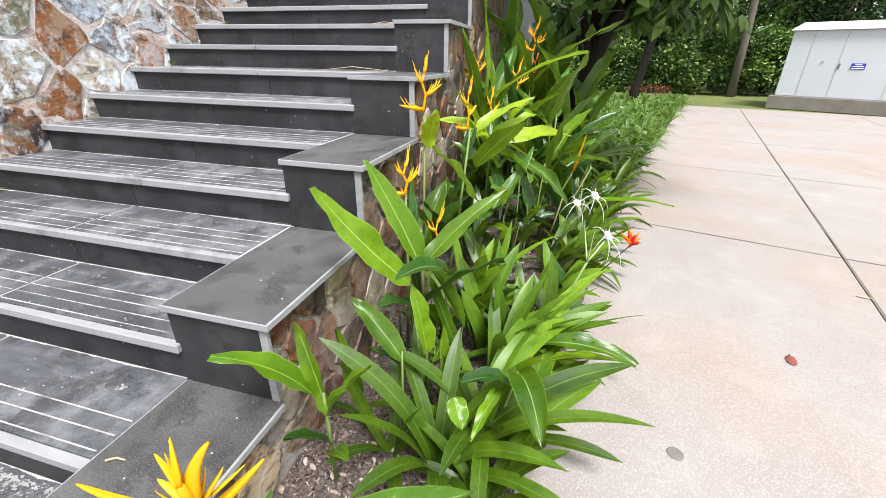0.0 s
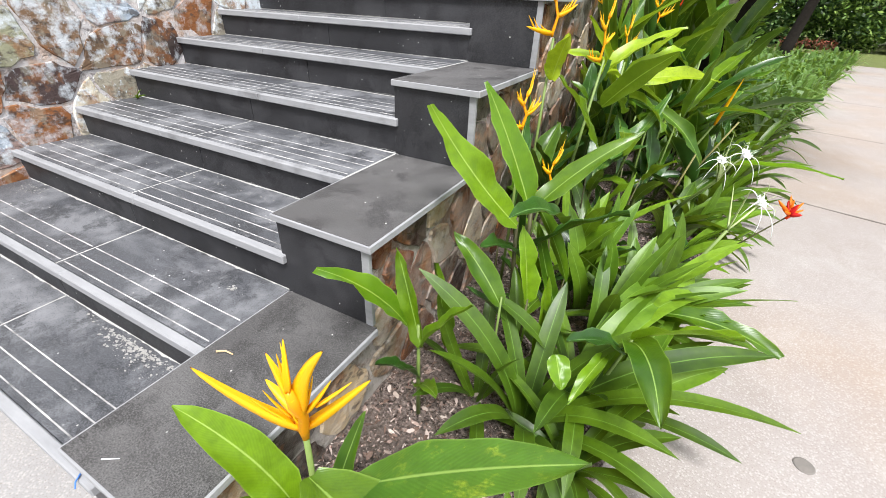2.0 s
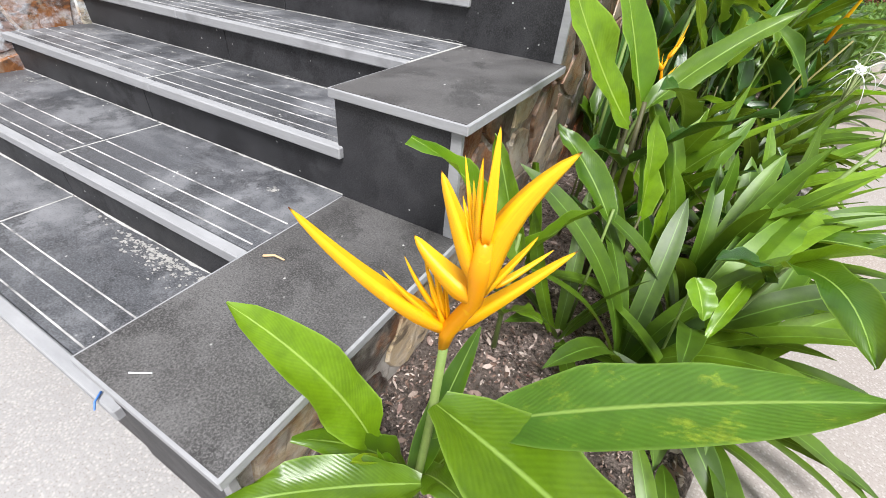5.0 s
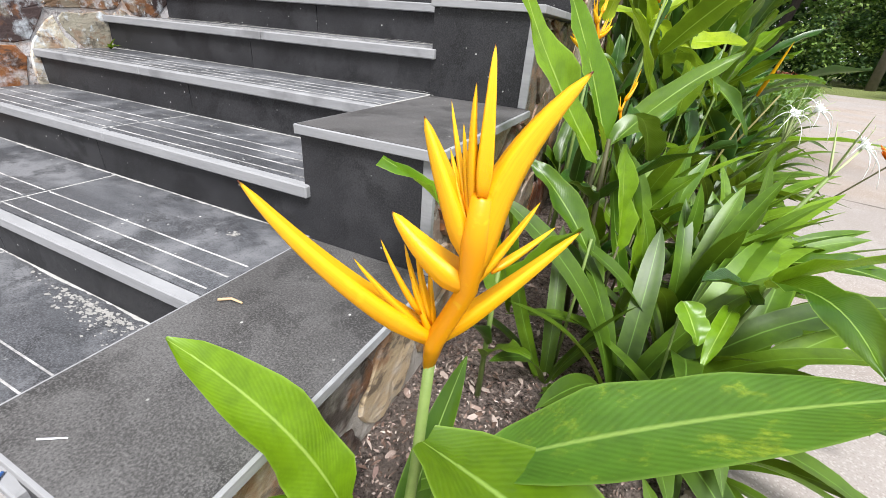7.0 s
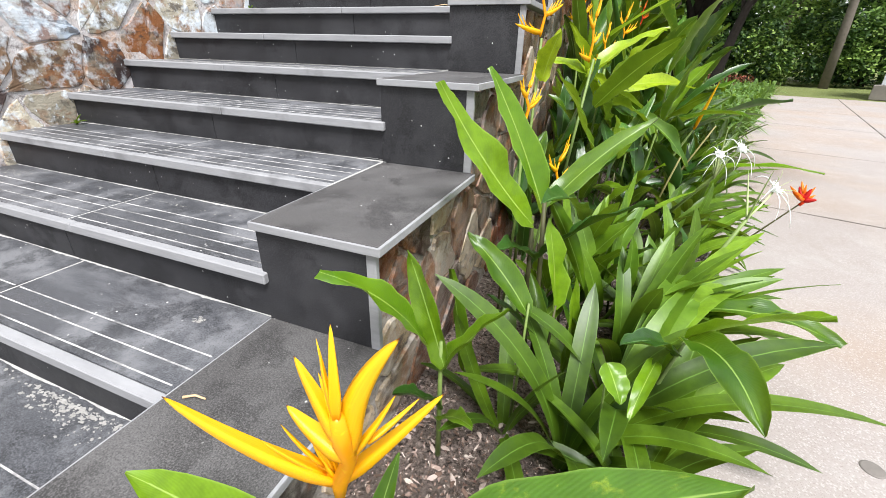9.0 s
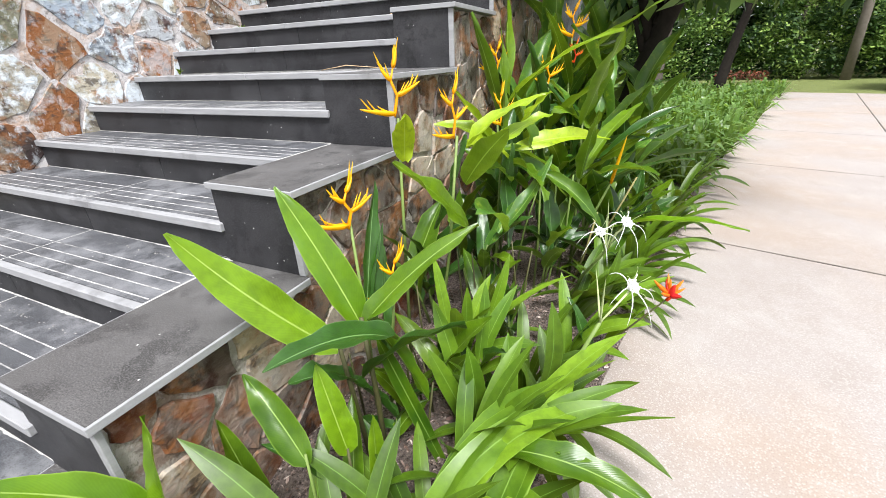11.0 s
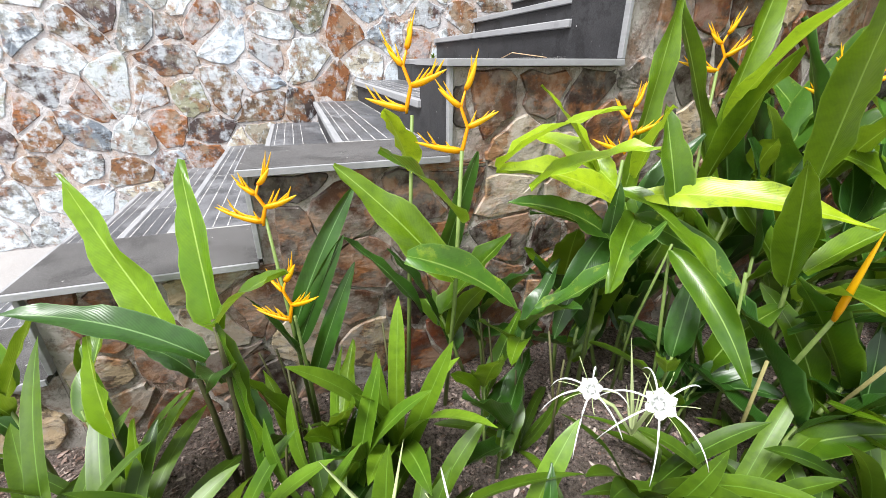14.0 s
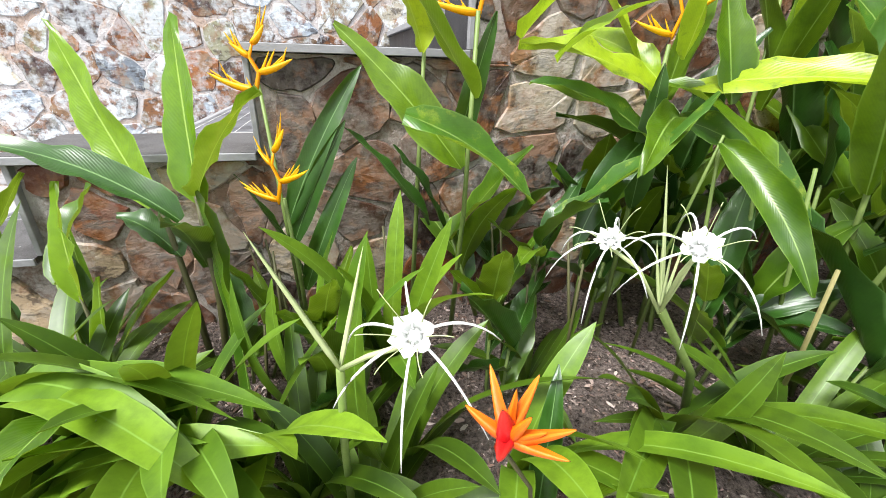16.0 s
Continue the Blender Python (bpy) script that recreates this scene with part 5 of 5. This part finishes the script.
# ---- trees, hedge and the far side of the drive ----
def leaf_cloud(centres, count, size, rng, squash=0.7):
    """Many small pointed leaves in uneven clumps, as vertices and faces."""
    vs, fs = [], []
    for _ in range(count):
        c, r = centres[rng.randrange(len(centres))]
        d = Vector((rng.gauss(0, 1), rng.gauss(0, 1), rng.gauss(0, 1))).normalized() * r * rng.random() ** 0.4
        p0 = Vector(c) + Vector((d.x, d.y, d.z * squash))
        ln, w = size * rng.uniform(0.6, 1.3), size * rng.uniform(0.18, 0.32)
        a = Vector((rng.uniform(-1, 1), rng.uniform(-1, 1), rng.uniform(-0.9, 0.3))).normalized()
        s = a.cross(Vector((rng.uniform(-1, 1), rng.uniform(-1, 1), 1))).normalized()
        i = len(vs)
        vs += [tuple(p0), tuple(p0 + a * ln * 0.5 + s * w), tuple(p0 + a * ln), tuple(p0 + a * ln * 0.5 - s * w)]
        fs.append([i, i + 1, i + 2, i + 3])
    return vs, fs


def tree(name, loc, height, lean, r, bark, fol, clumps, count, size, seed, label, spread_r=1.6, low=0.55):
    rng = random.Random(seed)
    tr = empty(name, loc, label, "tree", "trees past the stairs")
    top = Vector((lean[0], lean[1], height * 0.62))
    pts = bezier(Vector((0, 0, -0.05)), Vector((lean[0] * 0.25, lean[1] * 0.25, height * 0.35)), top, 7)
    vs, fs = tube_data(pts, [r * (1.25 if i == 0 else 1 - 0.07 * i) for i in range(8)], 10)
    trunk = hang("trunk", to_mesh("trunk", vs, fs, bark, smooth=True), tr)
    cents = []
    for k in range(clumps):
        a = rng.uniform(0, 6.283)
        q = rng.random() ** 0.5 * spread_r
        c = Vector((lean[0] + q * math.cos(a), lean[1] + q * math.sin(a), height * rng.uniform(low, 1.0)))
        cents.append((c, rng.uniform(0.3, 0.55) * spread_r))
        if k < 9:
            st = pts[4 + k % 4]
            vs, fs = tube_data(bezier(st, st.lerp(c, 0.5) + Vector((0, 0, 0.25)), c, 4), [r * 0.42, r * 0.34, r * 0.26, r * 0.18, r * 0.08], 6)
            hang("limb", to_mesh("limb", vs, fs, bark, smooth=True), trunk)
    vs, fs = leaf_cloud(cents, count, size, rng)
    hang("crown", to_mesh("crown", vs, fs, fol), tr)
    return tr


p = tree("tree", (0.72, 4.3, 0), 3.9, (0.73, 0.05), 0.118, bark_dark, fol_mid, 20, 2300, 0.24, 81, "dark-barked leaning tree with large drooping leaves", 1.5, 0.52)
# its low boughs with whorls of large hanging leaves
rng = random.Random(87)
whorl_leaf = foliage_material("drooping_tree_leaf", (0.018, 0.06, 0.02), (0.15, 0.24, 0.045))
o = Vector(p.location)
for start, mid, end, whorls in (((1.10, 4.3, 1.75), (1.7, 4.4, 2.16), (2.42, 4.65, 1.93), 9), ((1.05, 4.3, 1.66), (1.2, 4.6, 2.1), (1.62, 5.2, 2.02), 6), ((0.98, 4.3, 1.45), (0.85, 4.3, 1.9), (0.62, 4.5, 2.0), 4), ((1.2, 4.3, 1.95), (1.5, 4.1, 2.25), (2.0, 4.0, 2.06), 6)):
    pts = bezier(Vector(start) - o, Vector(mid) - o, Vector(end) - o, 10)
    vs, fs = tube_data(pts, [0.034 - 0.0028 * i for i in range(11)], 6)
    bough = hang("bough", to_mesh("bough", vs, fs, bark_dark, smooth=True), p)
    vs, fs = [], []
    for k in range(whorls):
        hub = pts[min(10, 4 + round(6 * k / max(1, whorls - 1)))] + Vector((rng.uniform(-0.1, 0.1), rng.uniform(-0.15, 0.15), rng.uniform(-0.02, 0.06)))
        for q in range(13):
            az, fall = q * 2.4 + rng.uniform(-0.4, 0.4), rng.uniform(0.25, 1.25)
            d = Vector((math.cos(az) * math.cos(fall), math.sin(az) * math.cos(fall), -math.sin(fall)))
            side = d.cross(Vector((0, 0, 1))).normalized() * rng.uniform(0.026, 0.042)
            ln = rng.uniform(0.15, 0.24)
            sag = Vector((0, 0, -0.35 * ln))
            i = len(vs)
            vs += [tuple(v) for v in (hub, hub + d * ln * 0.35 + side * 0.9, hub + d * ln * 0.35 - side * 0.9, hub + d * ln * 0.35 + Vector((0, 0, -0.008)), hub + d * ln * 0.72 + side + sag * 0.4, hub + d * ln * 0.72 - side + sag * 0.4, hub + d * ln * 0.72 + sag * 0.4 + Vector((0, 0, -0.008)), hub + d * ln + sag)]
            fs += [[i, i + 1, i + 3], [i, i + 3, i + 2], [i + 1, i + 4, i + 6, i + 3], [i + 3, i + 6, i + 5, i + 2], [i + 4, i + 7, i + 6], [i + 6, i + 7, i + 5]]
    hang("foliage", to_mesh("foliage", vs, fs, whorl_leaf, smooth=True), bough)
tree("tree", (3.2, 16.5, 0), 6.2, (0.8, 0.4), 0.17, bark_dark, fol_dark, 16, 3600, 0.24, 82, "dark-trunked tree on the lawn edge", 2.6, 0.5)
tree("tree", (1.4, 17.5, 0), 6.5, (0.3, 0.2), 0.18, bark_grey, fol_mid, 16, 3600, 0.22, 83, "grey-trunked tree behind the bed", 2.4, 0.55)
for i, (x, y, h) in enumerate(((-3, 27, 8), (1, 29, 9), (4.5, 28, 8.5), (8, 29.5, 9), (11.5, 28, 8), (15, 29, 9.5), (19, 27, 9), (23.5, 27, 10), (28, 24, 9), (33, 21, 9), (-7, 24, 8))):
    tree("tree", (x, y, 0), h, (0.5 - 0.2 * (i % 4), -0.3), 0.16, bark_grey if i % 2 else bark_dark, (fol_mid, fol_dark, fol_mid, fol_light)[i % 4], 24, 5200, 0.26, 90 + i, "broadleaf tree in the belt beyond the lawn", 2.7, 0.22)

p = empty("palm_tree", (8.9, 24.5, 0), "slender grey palm trunk with shaggy fronds", "tree")
tube("trunk", [(8.9, 24.5, -0.05), (8.86, 24.5, 2.5), (8.75, 24.5, 5.6)], 0.19, 0.14, bark_grey, p, 10)
rng = random.Random(4)
for k in range(13):
    a = k * 2.4
    leaf(p, (8.75, 24.5, 5.5), Vector((8.75 + 2.2 * math.cos(a), 24.5 + 2.2 * math.sin(a), 5.0 + rng.uniform(-1.2, 1.0))), 0.45, leaf_far, arch=0.18, fold=0.5, roll=rng.uniform(-30, 30))

rng = random.Random(99)
cents = [((-9 + 46 * k / 130 + rng.uniform(-0.3, 0.3), 25.5 - 0.05 * (k - 60) * (k > 60) * 1.2 + rng.uniform(-0.4, 0.6), rng.uniform(0.4, 2.6)), rng.uniform(0.6, 1.0)) for k in range(131) for _ in (0, 1)]
for share, count, fol, words in ((0, 30000, fol_dark, "dense dark green hedge and shrubs beyond the lawn"), (1, 24000, fol_mid, "mid-green shrubs in the hedge beyond the lawn"), (2, 14000, fol_light, "light green shrub tips in the hedge")):
    vs, fs = leaf_cloud(cents[share::3], count, 0.21, rng, 0.9)
    tagged(hang("hedge", to_mesh("hedge", vs, fs, fol)), words, "hedge", "hedge beyond the lawn", "stuff")
cents = [((-12 + 56 * k / 60, 33 + rng.uniform(-1, 1.5), rng.uniform(0.5, 7.0)), rng.uniform(1.6, 2.6)) for k in range(61) for _ in range(4)]
vs, fs = leaf_cloud(cents, 42000, 0.6, rng, 0.9)
tagged(hang("far_woods", to_mesh("far_woods", vs, fs, fol_dark)), "dark wood behind the hedge", "woods", kind="stuff")
# low red shrubs and a fallen log at the hedge foot
cents = [((4.2 + 0.5 * k, 23.6 + rng.uniform(-0.2, 0.3), 0.25), 0.35) for k in range(7)]
vs, fs = leaf_cloud(cents[:4], 260, 0.14, rng, 0.7)
tagged(hang("low_shrubs", to_mesh("low_shrubs", vs, fs, foliage_material("reddish_shrub", (0.12, 0.04, 0.03), (0.3, 0.1, 0.06)))), "low reddish shrubs at the hedge foot", "shrubs", kind="stuff")

# ---- cement spatter left on the treads ----
cement_fleck = plain("dried_cement", (0.13, 0.128, 0.12), (0.46, 0.45, 0.43), 22, 0.9)


def splash(cx, cy, z, rx, ry, seed, count, size=1.0):
    """Thin dried cement flecks, uneven in outline, on one tread."""
    rng = random.Random(seed)
    vs, fs = [], []
    for _ in range(count):
        x, y = cx + rng.gauss(0, rx), cy + rng.gauss(0, ry)
        r = (0.0006 + 0.0034 * rng.random() ** 2) * size
        i, n = len(vs), 7
        for k in range(n):
            a = 6.283 * k / n
            q = r * rng.uniform(0.5, 1.3)
            vs.append((x + 1.6 * q * math.cos(a), y + q * math.sin(a), z + 0.0009))
        vs.append((x, y, z + 0.0016))
        fs += [[i + k, i + (k + 1) % n, i + n] for k in range(n)]
    tagged(hang("cement_spatter", to_mesh("cement_spatter", vs, fs, cement_fleck)), "dried pale cement flecks on the step", "stain", "cement flecks", "stuff")


splash(-0.62, -0.08, Z0 + RISE, 0.010, 0.007, 1, 60)
splash(-0.78, -0.375, Z0, 0.16, 0.006, 2, 330, 1.4)
splash(-0.84, -0.400, Z0, 0.09, 0.012, 3, 130, 1.5)
splash(-0.72, -0.42, Z0, 0.07, 0.02, 13, 60, 0.9)
splash(-1.5, 0.32, Z0 + 2 * RISE, 0.4, 0.008, 4, 120)
splash(-2.3, -0.05, Z0 + RISE, 0.08, 0.03, 5, 160)
splash(-2.3, 0.30, Z0 + 2 * RISE, 0.08, 0.03, 6, 160)
splash(-0.9, 0.70, Z0 + 3 * RISE, 0.35, 0.008, 7, 120)

# ---- utility cabinet on its plinth ----
cab = empty("utility_cabinet", (8.45, 18.55, 0), "large white painted steel electrical cabinet on a concrete plinth", "cabinet")
cab.rotation_euler = (0, 0, radians(-29))
box("plinth", -0.15, -0.15, -0.05, 7.2, 3.2, 0.42, plinth_grey, cab, 0.02, "stained rough concrete plinth")
box("body", 0, 0, 0.42, 7.0, 3.0, 2.58, paint_white, cab, 0.02)
vs, fs = box_data(-0.1, -0.12, 2.58, 7.1, 3.1, 2.86, 0.01)
vs = [(x + (0.25 if x < 3 else -0.25) * (z > 2.75), y + (0.5 if y < 1 else -0.5) * (z > 2.75), z) for x, y, z in vs]
hang("roof", to_mesh("roof", vs, fs, paint_white), cab, "shallow hipped white steel roof")
for x in (0.62, 1.5, 2.9, 3.9, 5.0, 6.0):
    box("door_seam", x - 0.012, -0.006, 0.48, x + 0.012, 0.01, 2.54, seam_grey, cab)
box("handle", 1.53, -0.05, 1.36, 1.57, 0.0, 1.54, iron, cab, 0.008)
box("latch", 1.05, -0.03, 1.56, 1.11, 0.0, 1.63, seam_grey, cab, 0.006)
sign = box("sign", 1.85, -0.018, 1.36, 2.22, 0.0, 1.55, sign_blue, cab, 0.004, "small blue notice plate with white text bars")
for i, (w, z) in enumerate(((0.18, 1.51), (0.30, 1.455), (0.32, 1.40))):
    box("text_bar", 2.035 - w / 2, -0.022, z - 0.012, 2.035 + w / 2, -0.017, z + 0.012, sign_white, sign)

# ---- small things ----
p = empty("drain_cover", (1.456, 0.562, 0), "small round dark metal cap set in the drive", "drain cover")
vs, fs = tube_data([(0, 0, -0.01), (0, 0, 0.002), (0, 0, 0.004)], [0.034, 0.034, 0.030], 20)
hang("cap", to_mesh("cap", vs, fs, iron), p)


def fallen_leaf(x, y, z, turn, length, width, mat, label):
    me = blade_mesh((-length / 2, 0, 0.006), (length / 2, 0, 0.01), width, mat, arch=0.08, fold=-0.3, n=8)
    ob = tagged(new("fallen_leaf", me), label, "leaf")
    ob.matrix_basis = pose(x, y, z, 0, 0, turn)
    return ob


fallen_leaf(2.22, 1.41, 0.0, 80, 0.10, 0.055, dry_brown, "curled dark red-brown dry leaf on the drive")
fallen_leaf(3.05, 2.35, 0.0, -20, 0.09, 0.02, dry_tan, "thin tan dry leaf on the drive")


def twig(pts, r, mat, name, label):
    ob = tube(name, pts, r, r * 0.6, mat, None, 5)
    return tagged(ob, label, "twig")


PZ = Z0 + RISE
twig([(-0.375, -0.33, PZ + 0.005), (-0.35, -0.315, PZ + 0.008), (-0.32, -0.312, PZ + 0.005)], 0.004, dry_tan, "twig", "bent tan twig on the cap slab")
twig([(-0.30, -0.70, PZ + 0.003), (-0.265, -0.678, PZ + 0.003)], 0.0018, sign_white, "straw_bit", "short white straw bit on the cap slab")
twig([(-0.47, -0.725, Z0 + 0.006), (-0.455, -0.745, Z0 + 0.007), (-0.44, -0.755, Z0 + 0.001)], 0.003, blue_plastic, "drinking_straw", "blue plastic straw end on the lowest step")
twig([(-0.50, 0.20, Z0 + 2 * RISE + 0.004), (-0.45, 0.22, Z0 + 2 * RISE + 0.012), (-0.432, 0.25, Z0 + 2 * RISE + 0.004)], 0.003, blue_plastic, "drinking_straw", "blue plastic straw on the step")
for k, x in ((7, -0.55), (9, -0.6)):
    yy, zz = Y0 + k * GOING, Z0 + k * RISE
    twig([(x - 0.4, yy + 0.30, zz + 0.004), (x - 0.15, yy + 0.24, zz + 0.03), (x + 0.1, yy + 0.30, zz + 0.006)], 0.003, dry_tan, "twig", "thin dry twig on the step")


def weed(x, y, z, seed):
    rng = random.Random(seed)
    pl = empty("weed", (x, y, z), "small green weed in the corner of step and wall", "weed", "weeds on the steps")
    for k in range(11):
        a, el, ln = rng.uniform(-1.6, 1.6), radians(rng.uniform(15, 70)), rng.uniform(0.03, 0.07)
        leaf(pl, (x, y, z), (x + ln * math.cos(a) * math.cos(el), y + ln * math.sin(a) * math.cos(el), z + ln * math.sin(el)), 0.016, leaf_green, arch=0.1, n=5)


weed(-2.44, Y0 + 8 * GOING - 0.03, Z0 + 7 * RISE, 3)
weed(-2.44, Y0 + 4 * GOING - 0.03, Z0 + 3 * RISE, 4)
weed(-2.45, Y0 + 10 * GOING - 0.03, Z0 + 9 * RISE, 5)

# ---- rubble walls: every stone a piece ----
def cells(u0, u1, v0, v1, du, dv, seed, known=()):
    """Uneven cells that fill a rectangle: each is the part nearest to its own jittered seed. known: stones of a
    given colour at given places, which take the nearest seed's place."""
    rng = random.Random(seed)
    nu, nv = int((u1 - u0) / du) + 1, int((v1 - v0) / dv) + 1
    pts = {}
    for i in range(-2, nu + 2):
        for j in range(-2, nv + 2):
            pts[i, j] = (u0 + (i + 0.5 + 0.5 * (j % 2) + rng.uniform(-0.42, 0.42)) * du, v0 + (j + 0.5 + rng.uniform(-0.42, 0.42)) * dv)
    hue = {}
    for colour, u, v in known:
        k = min((q for q in pts if q not in hue), key=lambda q: math.hypot(pts[q][0] - u, pts[q][1] - v))
        pts[k], hue[k] = (u, v), colour
    for i in range(nu):
        for j in range(nv):
            px, py = pts[i, j]
            poly = [(u0, v0), (u1, v0), (u1, v1), (u0, v1)]
            for a in range(-2, 3):
                for c in range(-2, 3):
                    if (a, c) == (0, 0) or (i + a, j + c) not in pts:
                        continue
                    qx, qy = pts[i + a, j + c]
                    poly = clip(poly, qx - px, qy - py, ((qx * qx - px * px) + (qy * qy - py * py)) / 2)
                    if len(poly) < 3:
                        break
            if len(poly) >= 3:
                yield poly, hue.get((i, j))


def clip(poly, nx, ny, d):
    out = []
    for k, a in enumerate(poly):
        b = poly[(k + 1) % len(poly)]
        da, db = nx * a[0] + ny * a[1] - d, nx * b[0] + ny * b[1] - d
        if da <= 0:
            out.append(a)
        if da * db < 0:
            s = da / (da - db)
            out.append((a[0] + (b[0] - a[0]) * s, a[1] + (b[1] - a[1]) * s))
    return out


def stone_data(poly, place, rng, gap, proud):
    """A rounded rubble stone over a cell. place(u, v, h) gives a point h metres out of the wall."""
    cx, cy = sum(p[0] for p in poly) / len(poly), sum(p[1] for p in poly) / len(poly)
    ring = []
    for k, a in enumerate(poly):
        b = poly[(k + 1) % len(poly)]
        if math.hypot(b[0] - a[0], b[1] - a[1]) < 0.012:
            continue
        for s in (0.17, 0.5, 0.83):
            ring.append((a[0] + (b[0] - a[0]) * s, a[1] + (b[1] - a[1]) * s))
    size = max(math.hypot(p[0] - cx, p[1] - cy) for p in poly)
    if size < 0.03 or len(ring) < 6:
        return None
    vs, fs = [], []
    n = len(ring)
    tu, tv = rng.uniform(-0.03, 0.03), rng.uniform(-0.03, 0.03)
    g = gap * rng.uniform(0.5, 1.9)
    jit = [rng.uniform(-1, 1) for _ in ring]
    for inset, h in ((g, -0.3), (g * 1.05 + 0.002, 0.5), (g * 1.1 + 0.006, 0.95), (0, 1.0)):
        for q, (x, y) in zip(jit, ring):
            r = math.hypot(x - cx, y - cy)
            f = max(0.25, (r - inset) / r) if inset else 0.55
            f *= 1 + 0.12 * q
            X, Y = cx + (x - cx) * f, cy + (y - cy) * f
            vs.append(place(X, Y, h * proud + (tu * (X - cx) + tv * (Y - cy)) * max(0, h) + 0.002 * q * h))
    vs.append(place(cx, cy, proud * 1.04))
    for i in range(3):
        for k in range(n):
            fs.append([i * n + k, i * n + (k + 1) % n, (i + 1) * n + (k + 1) % n, (i + 1) * n + k])
    for k in range(n):
        fs.append([3 * n + k, 3 * n + (k + 1) % n, 4 * n])
    return vs, fs


def lay_stones(wall, polys, place, mats, weights, seed, gap, proud, near, limit=300):
    rng = random.Random(seed)
    rest, made = {}, 0
    names = list(mats)
    for poly, colour in polys:
        if len(poly) < 3:
            continue
        got = stone_data(poly, place, rng, gap, proud * rng.uniform(0.6, 1.3))
        if not got:
            continue
        vs, fs = got
        colour = colour or rng.choices(names, weights)[0]
        if near(poly[0][0], poly[0][1]) and made < limit:
            hang("stone", to_mesh("stone", vs, fs, mats[colour]), wall)
            made += 1
        else:
            v, f = rest.setdefault(colour, ([], []))
            f += [[i + len(v) for i in q] for q in fs]
            v += vs
    for colour, (v, f) in rest.items():
        tagged(hang("far_stones", to_mesh("far_stones", v, f, mats[colour]), wall), kind="stuff")


wall = empty("wall_west", (0, 0, 0), "random rubble stone wall with pale mortar", "wall", kind="structure")
box("mortar", WALL_X - 0.45, -4.0, -0.05, WALL_X + 0.0, 8.0, 4.2, wall_mortar, wall)
KNOWN_WEST = [
    ("rust", 1.45, 1.66), ("dark", -0.70, 1.25), ("rust", -0.96, 1.02), ("blue", -0.62, 0.93), ("dark", -1.16, 0.92), ("olive", 0.17, 1.14), ("brown", 0.44, 1.21),
    ("cream", 1.65, 1.37), ("rust", 1.33, 1.15), ("rust", 0.35, 1.67), ("rust", 0.22, 0.70), ("dark", 1.02, 1.00), ("brown", -0.32, 0.54), ("olive", -0.34, 1.19),
    ("dark", 0.84, 1.46), ("blue", 0.47, 1.53), ("blue", 0.70, 1.27), ("cream", 1.06, 1.43), ("dark", 0.11, 1.64), ("blue", -0.75, 1.61), ("brown", -0.48, 1.62), ("rust", 2.08, 1.53)]
lay_stones(wall, cells(-4.0, 8.0, 0.0, 4.2, 0.31, 0.245, 21, KNOWN_WEST), lambda u, v, h: (WALL_X + h, u, v), wall_stones, (3, 3, 2, 4, 3, 4, 6), 22, 0.012, 0.007,
           lambda u, v: -1.8 < u < 4.2 and v < 2.9)

# the cheek wall's outer face, stepped at the top
KNOWN_CHEEK = [
    ("cream", -0.60, 0.20), ("grey", -0.36, 0.26), ("cream", -0.14, 0.12), ("grey", -0.5, 0.05),
    ("brown", 1.70, 1.27), ("brown", 1.94, 1.30), ("dark", 2.10, 1.24), ("cream", 1.84, 1.08), ("dark", 2.03, 0.64), ("cream", 1.14, 0.27), ("rust", 1.38, 0.15),
    ("dark", 0.69, 0.12), ("brown", 0.34, 0.06), ("cream", 0.12, 0.32), ("grey", 0.04, 0.53), ("dark", 0.93, 1.00), ("dark", 0.92, 0.83), ("grey", 1.75, 0.46), ("brown", 1.14, 0.62)]
polys = []
for poly, colour in cells(Y0 + 0.034, 5.2, 0.0, 2.75, 0.27, 0.20, 33, KNOWN_CHEEK):
    cy = sum(q[0] for q in poly) / len(poly)
    j = min(BLOCKS - 1, max(0, int((cy - Y0 - 0.03) / (2 * GOING))))
    top = Z0 + RISE * (1 + 2 * j) - 0.03
    poly = clip(poly, 0, 1, top)
    if len(poly) >= 3 and max(q[1] for q in poly) > top - 2 * RISE:
        poly = clip(poly, -1, 0, -(Y0 + 2 * GOING * j + 0.036))
    polys.append((poly, colour))
lay_stones(cheek, polys, lambda u, v, h: (-0.052 + h, u, v), bed_stones, (2, 4, 3, 2, 3), 34, 0.008, 0.012, lambda u, v: u < 4)
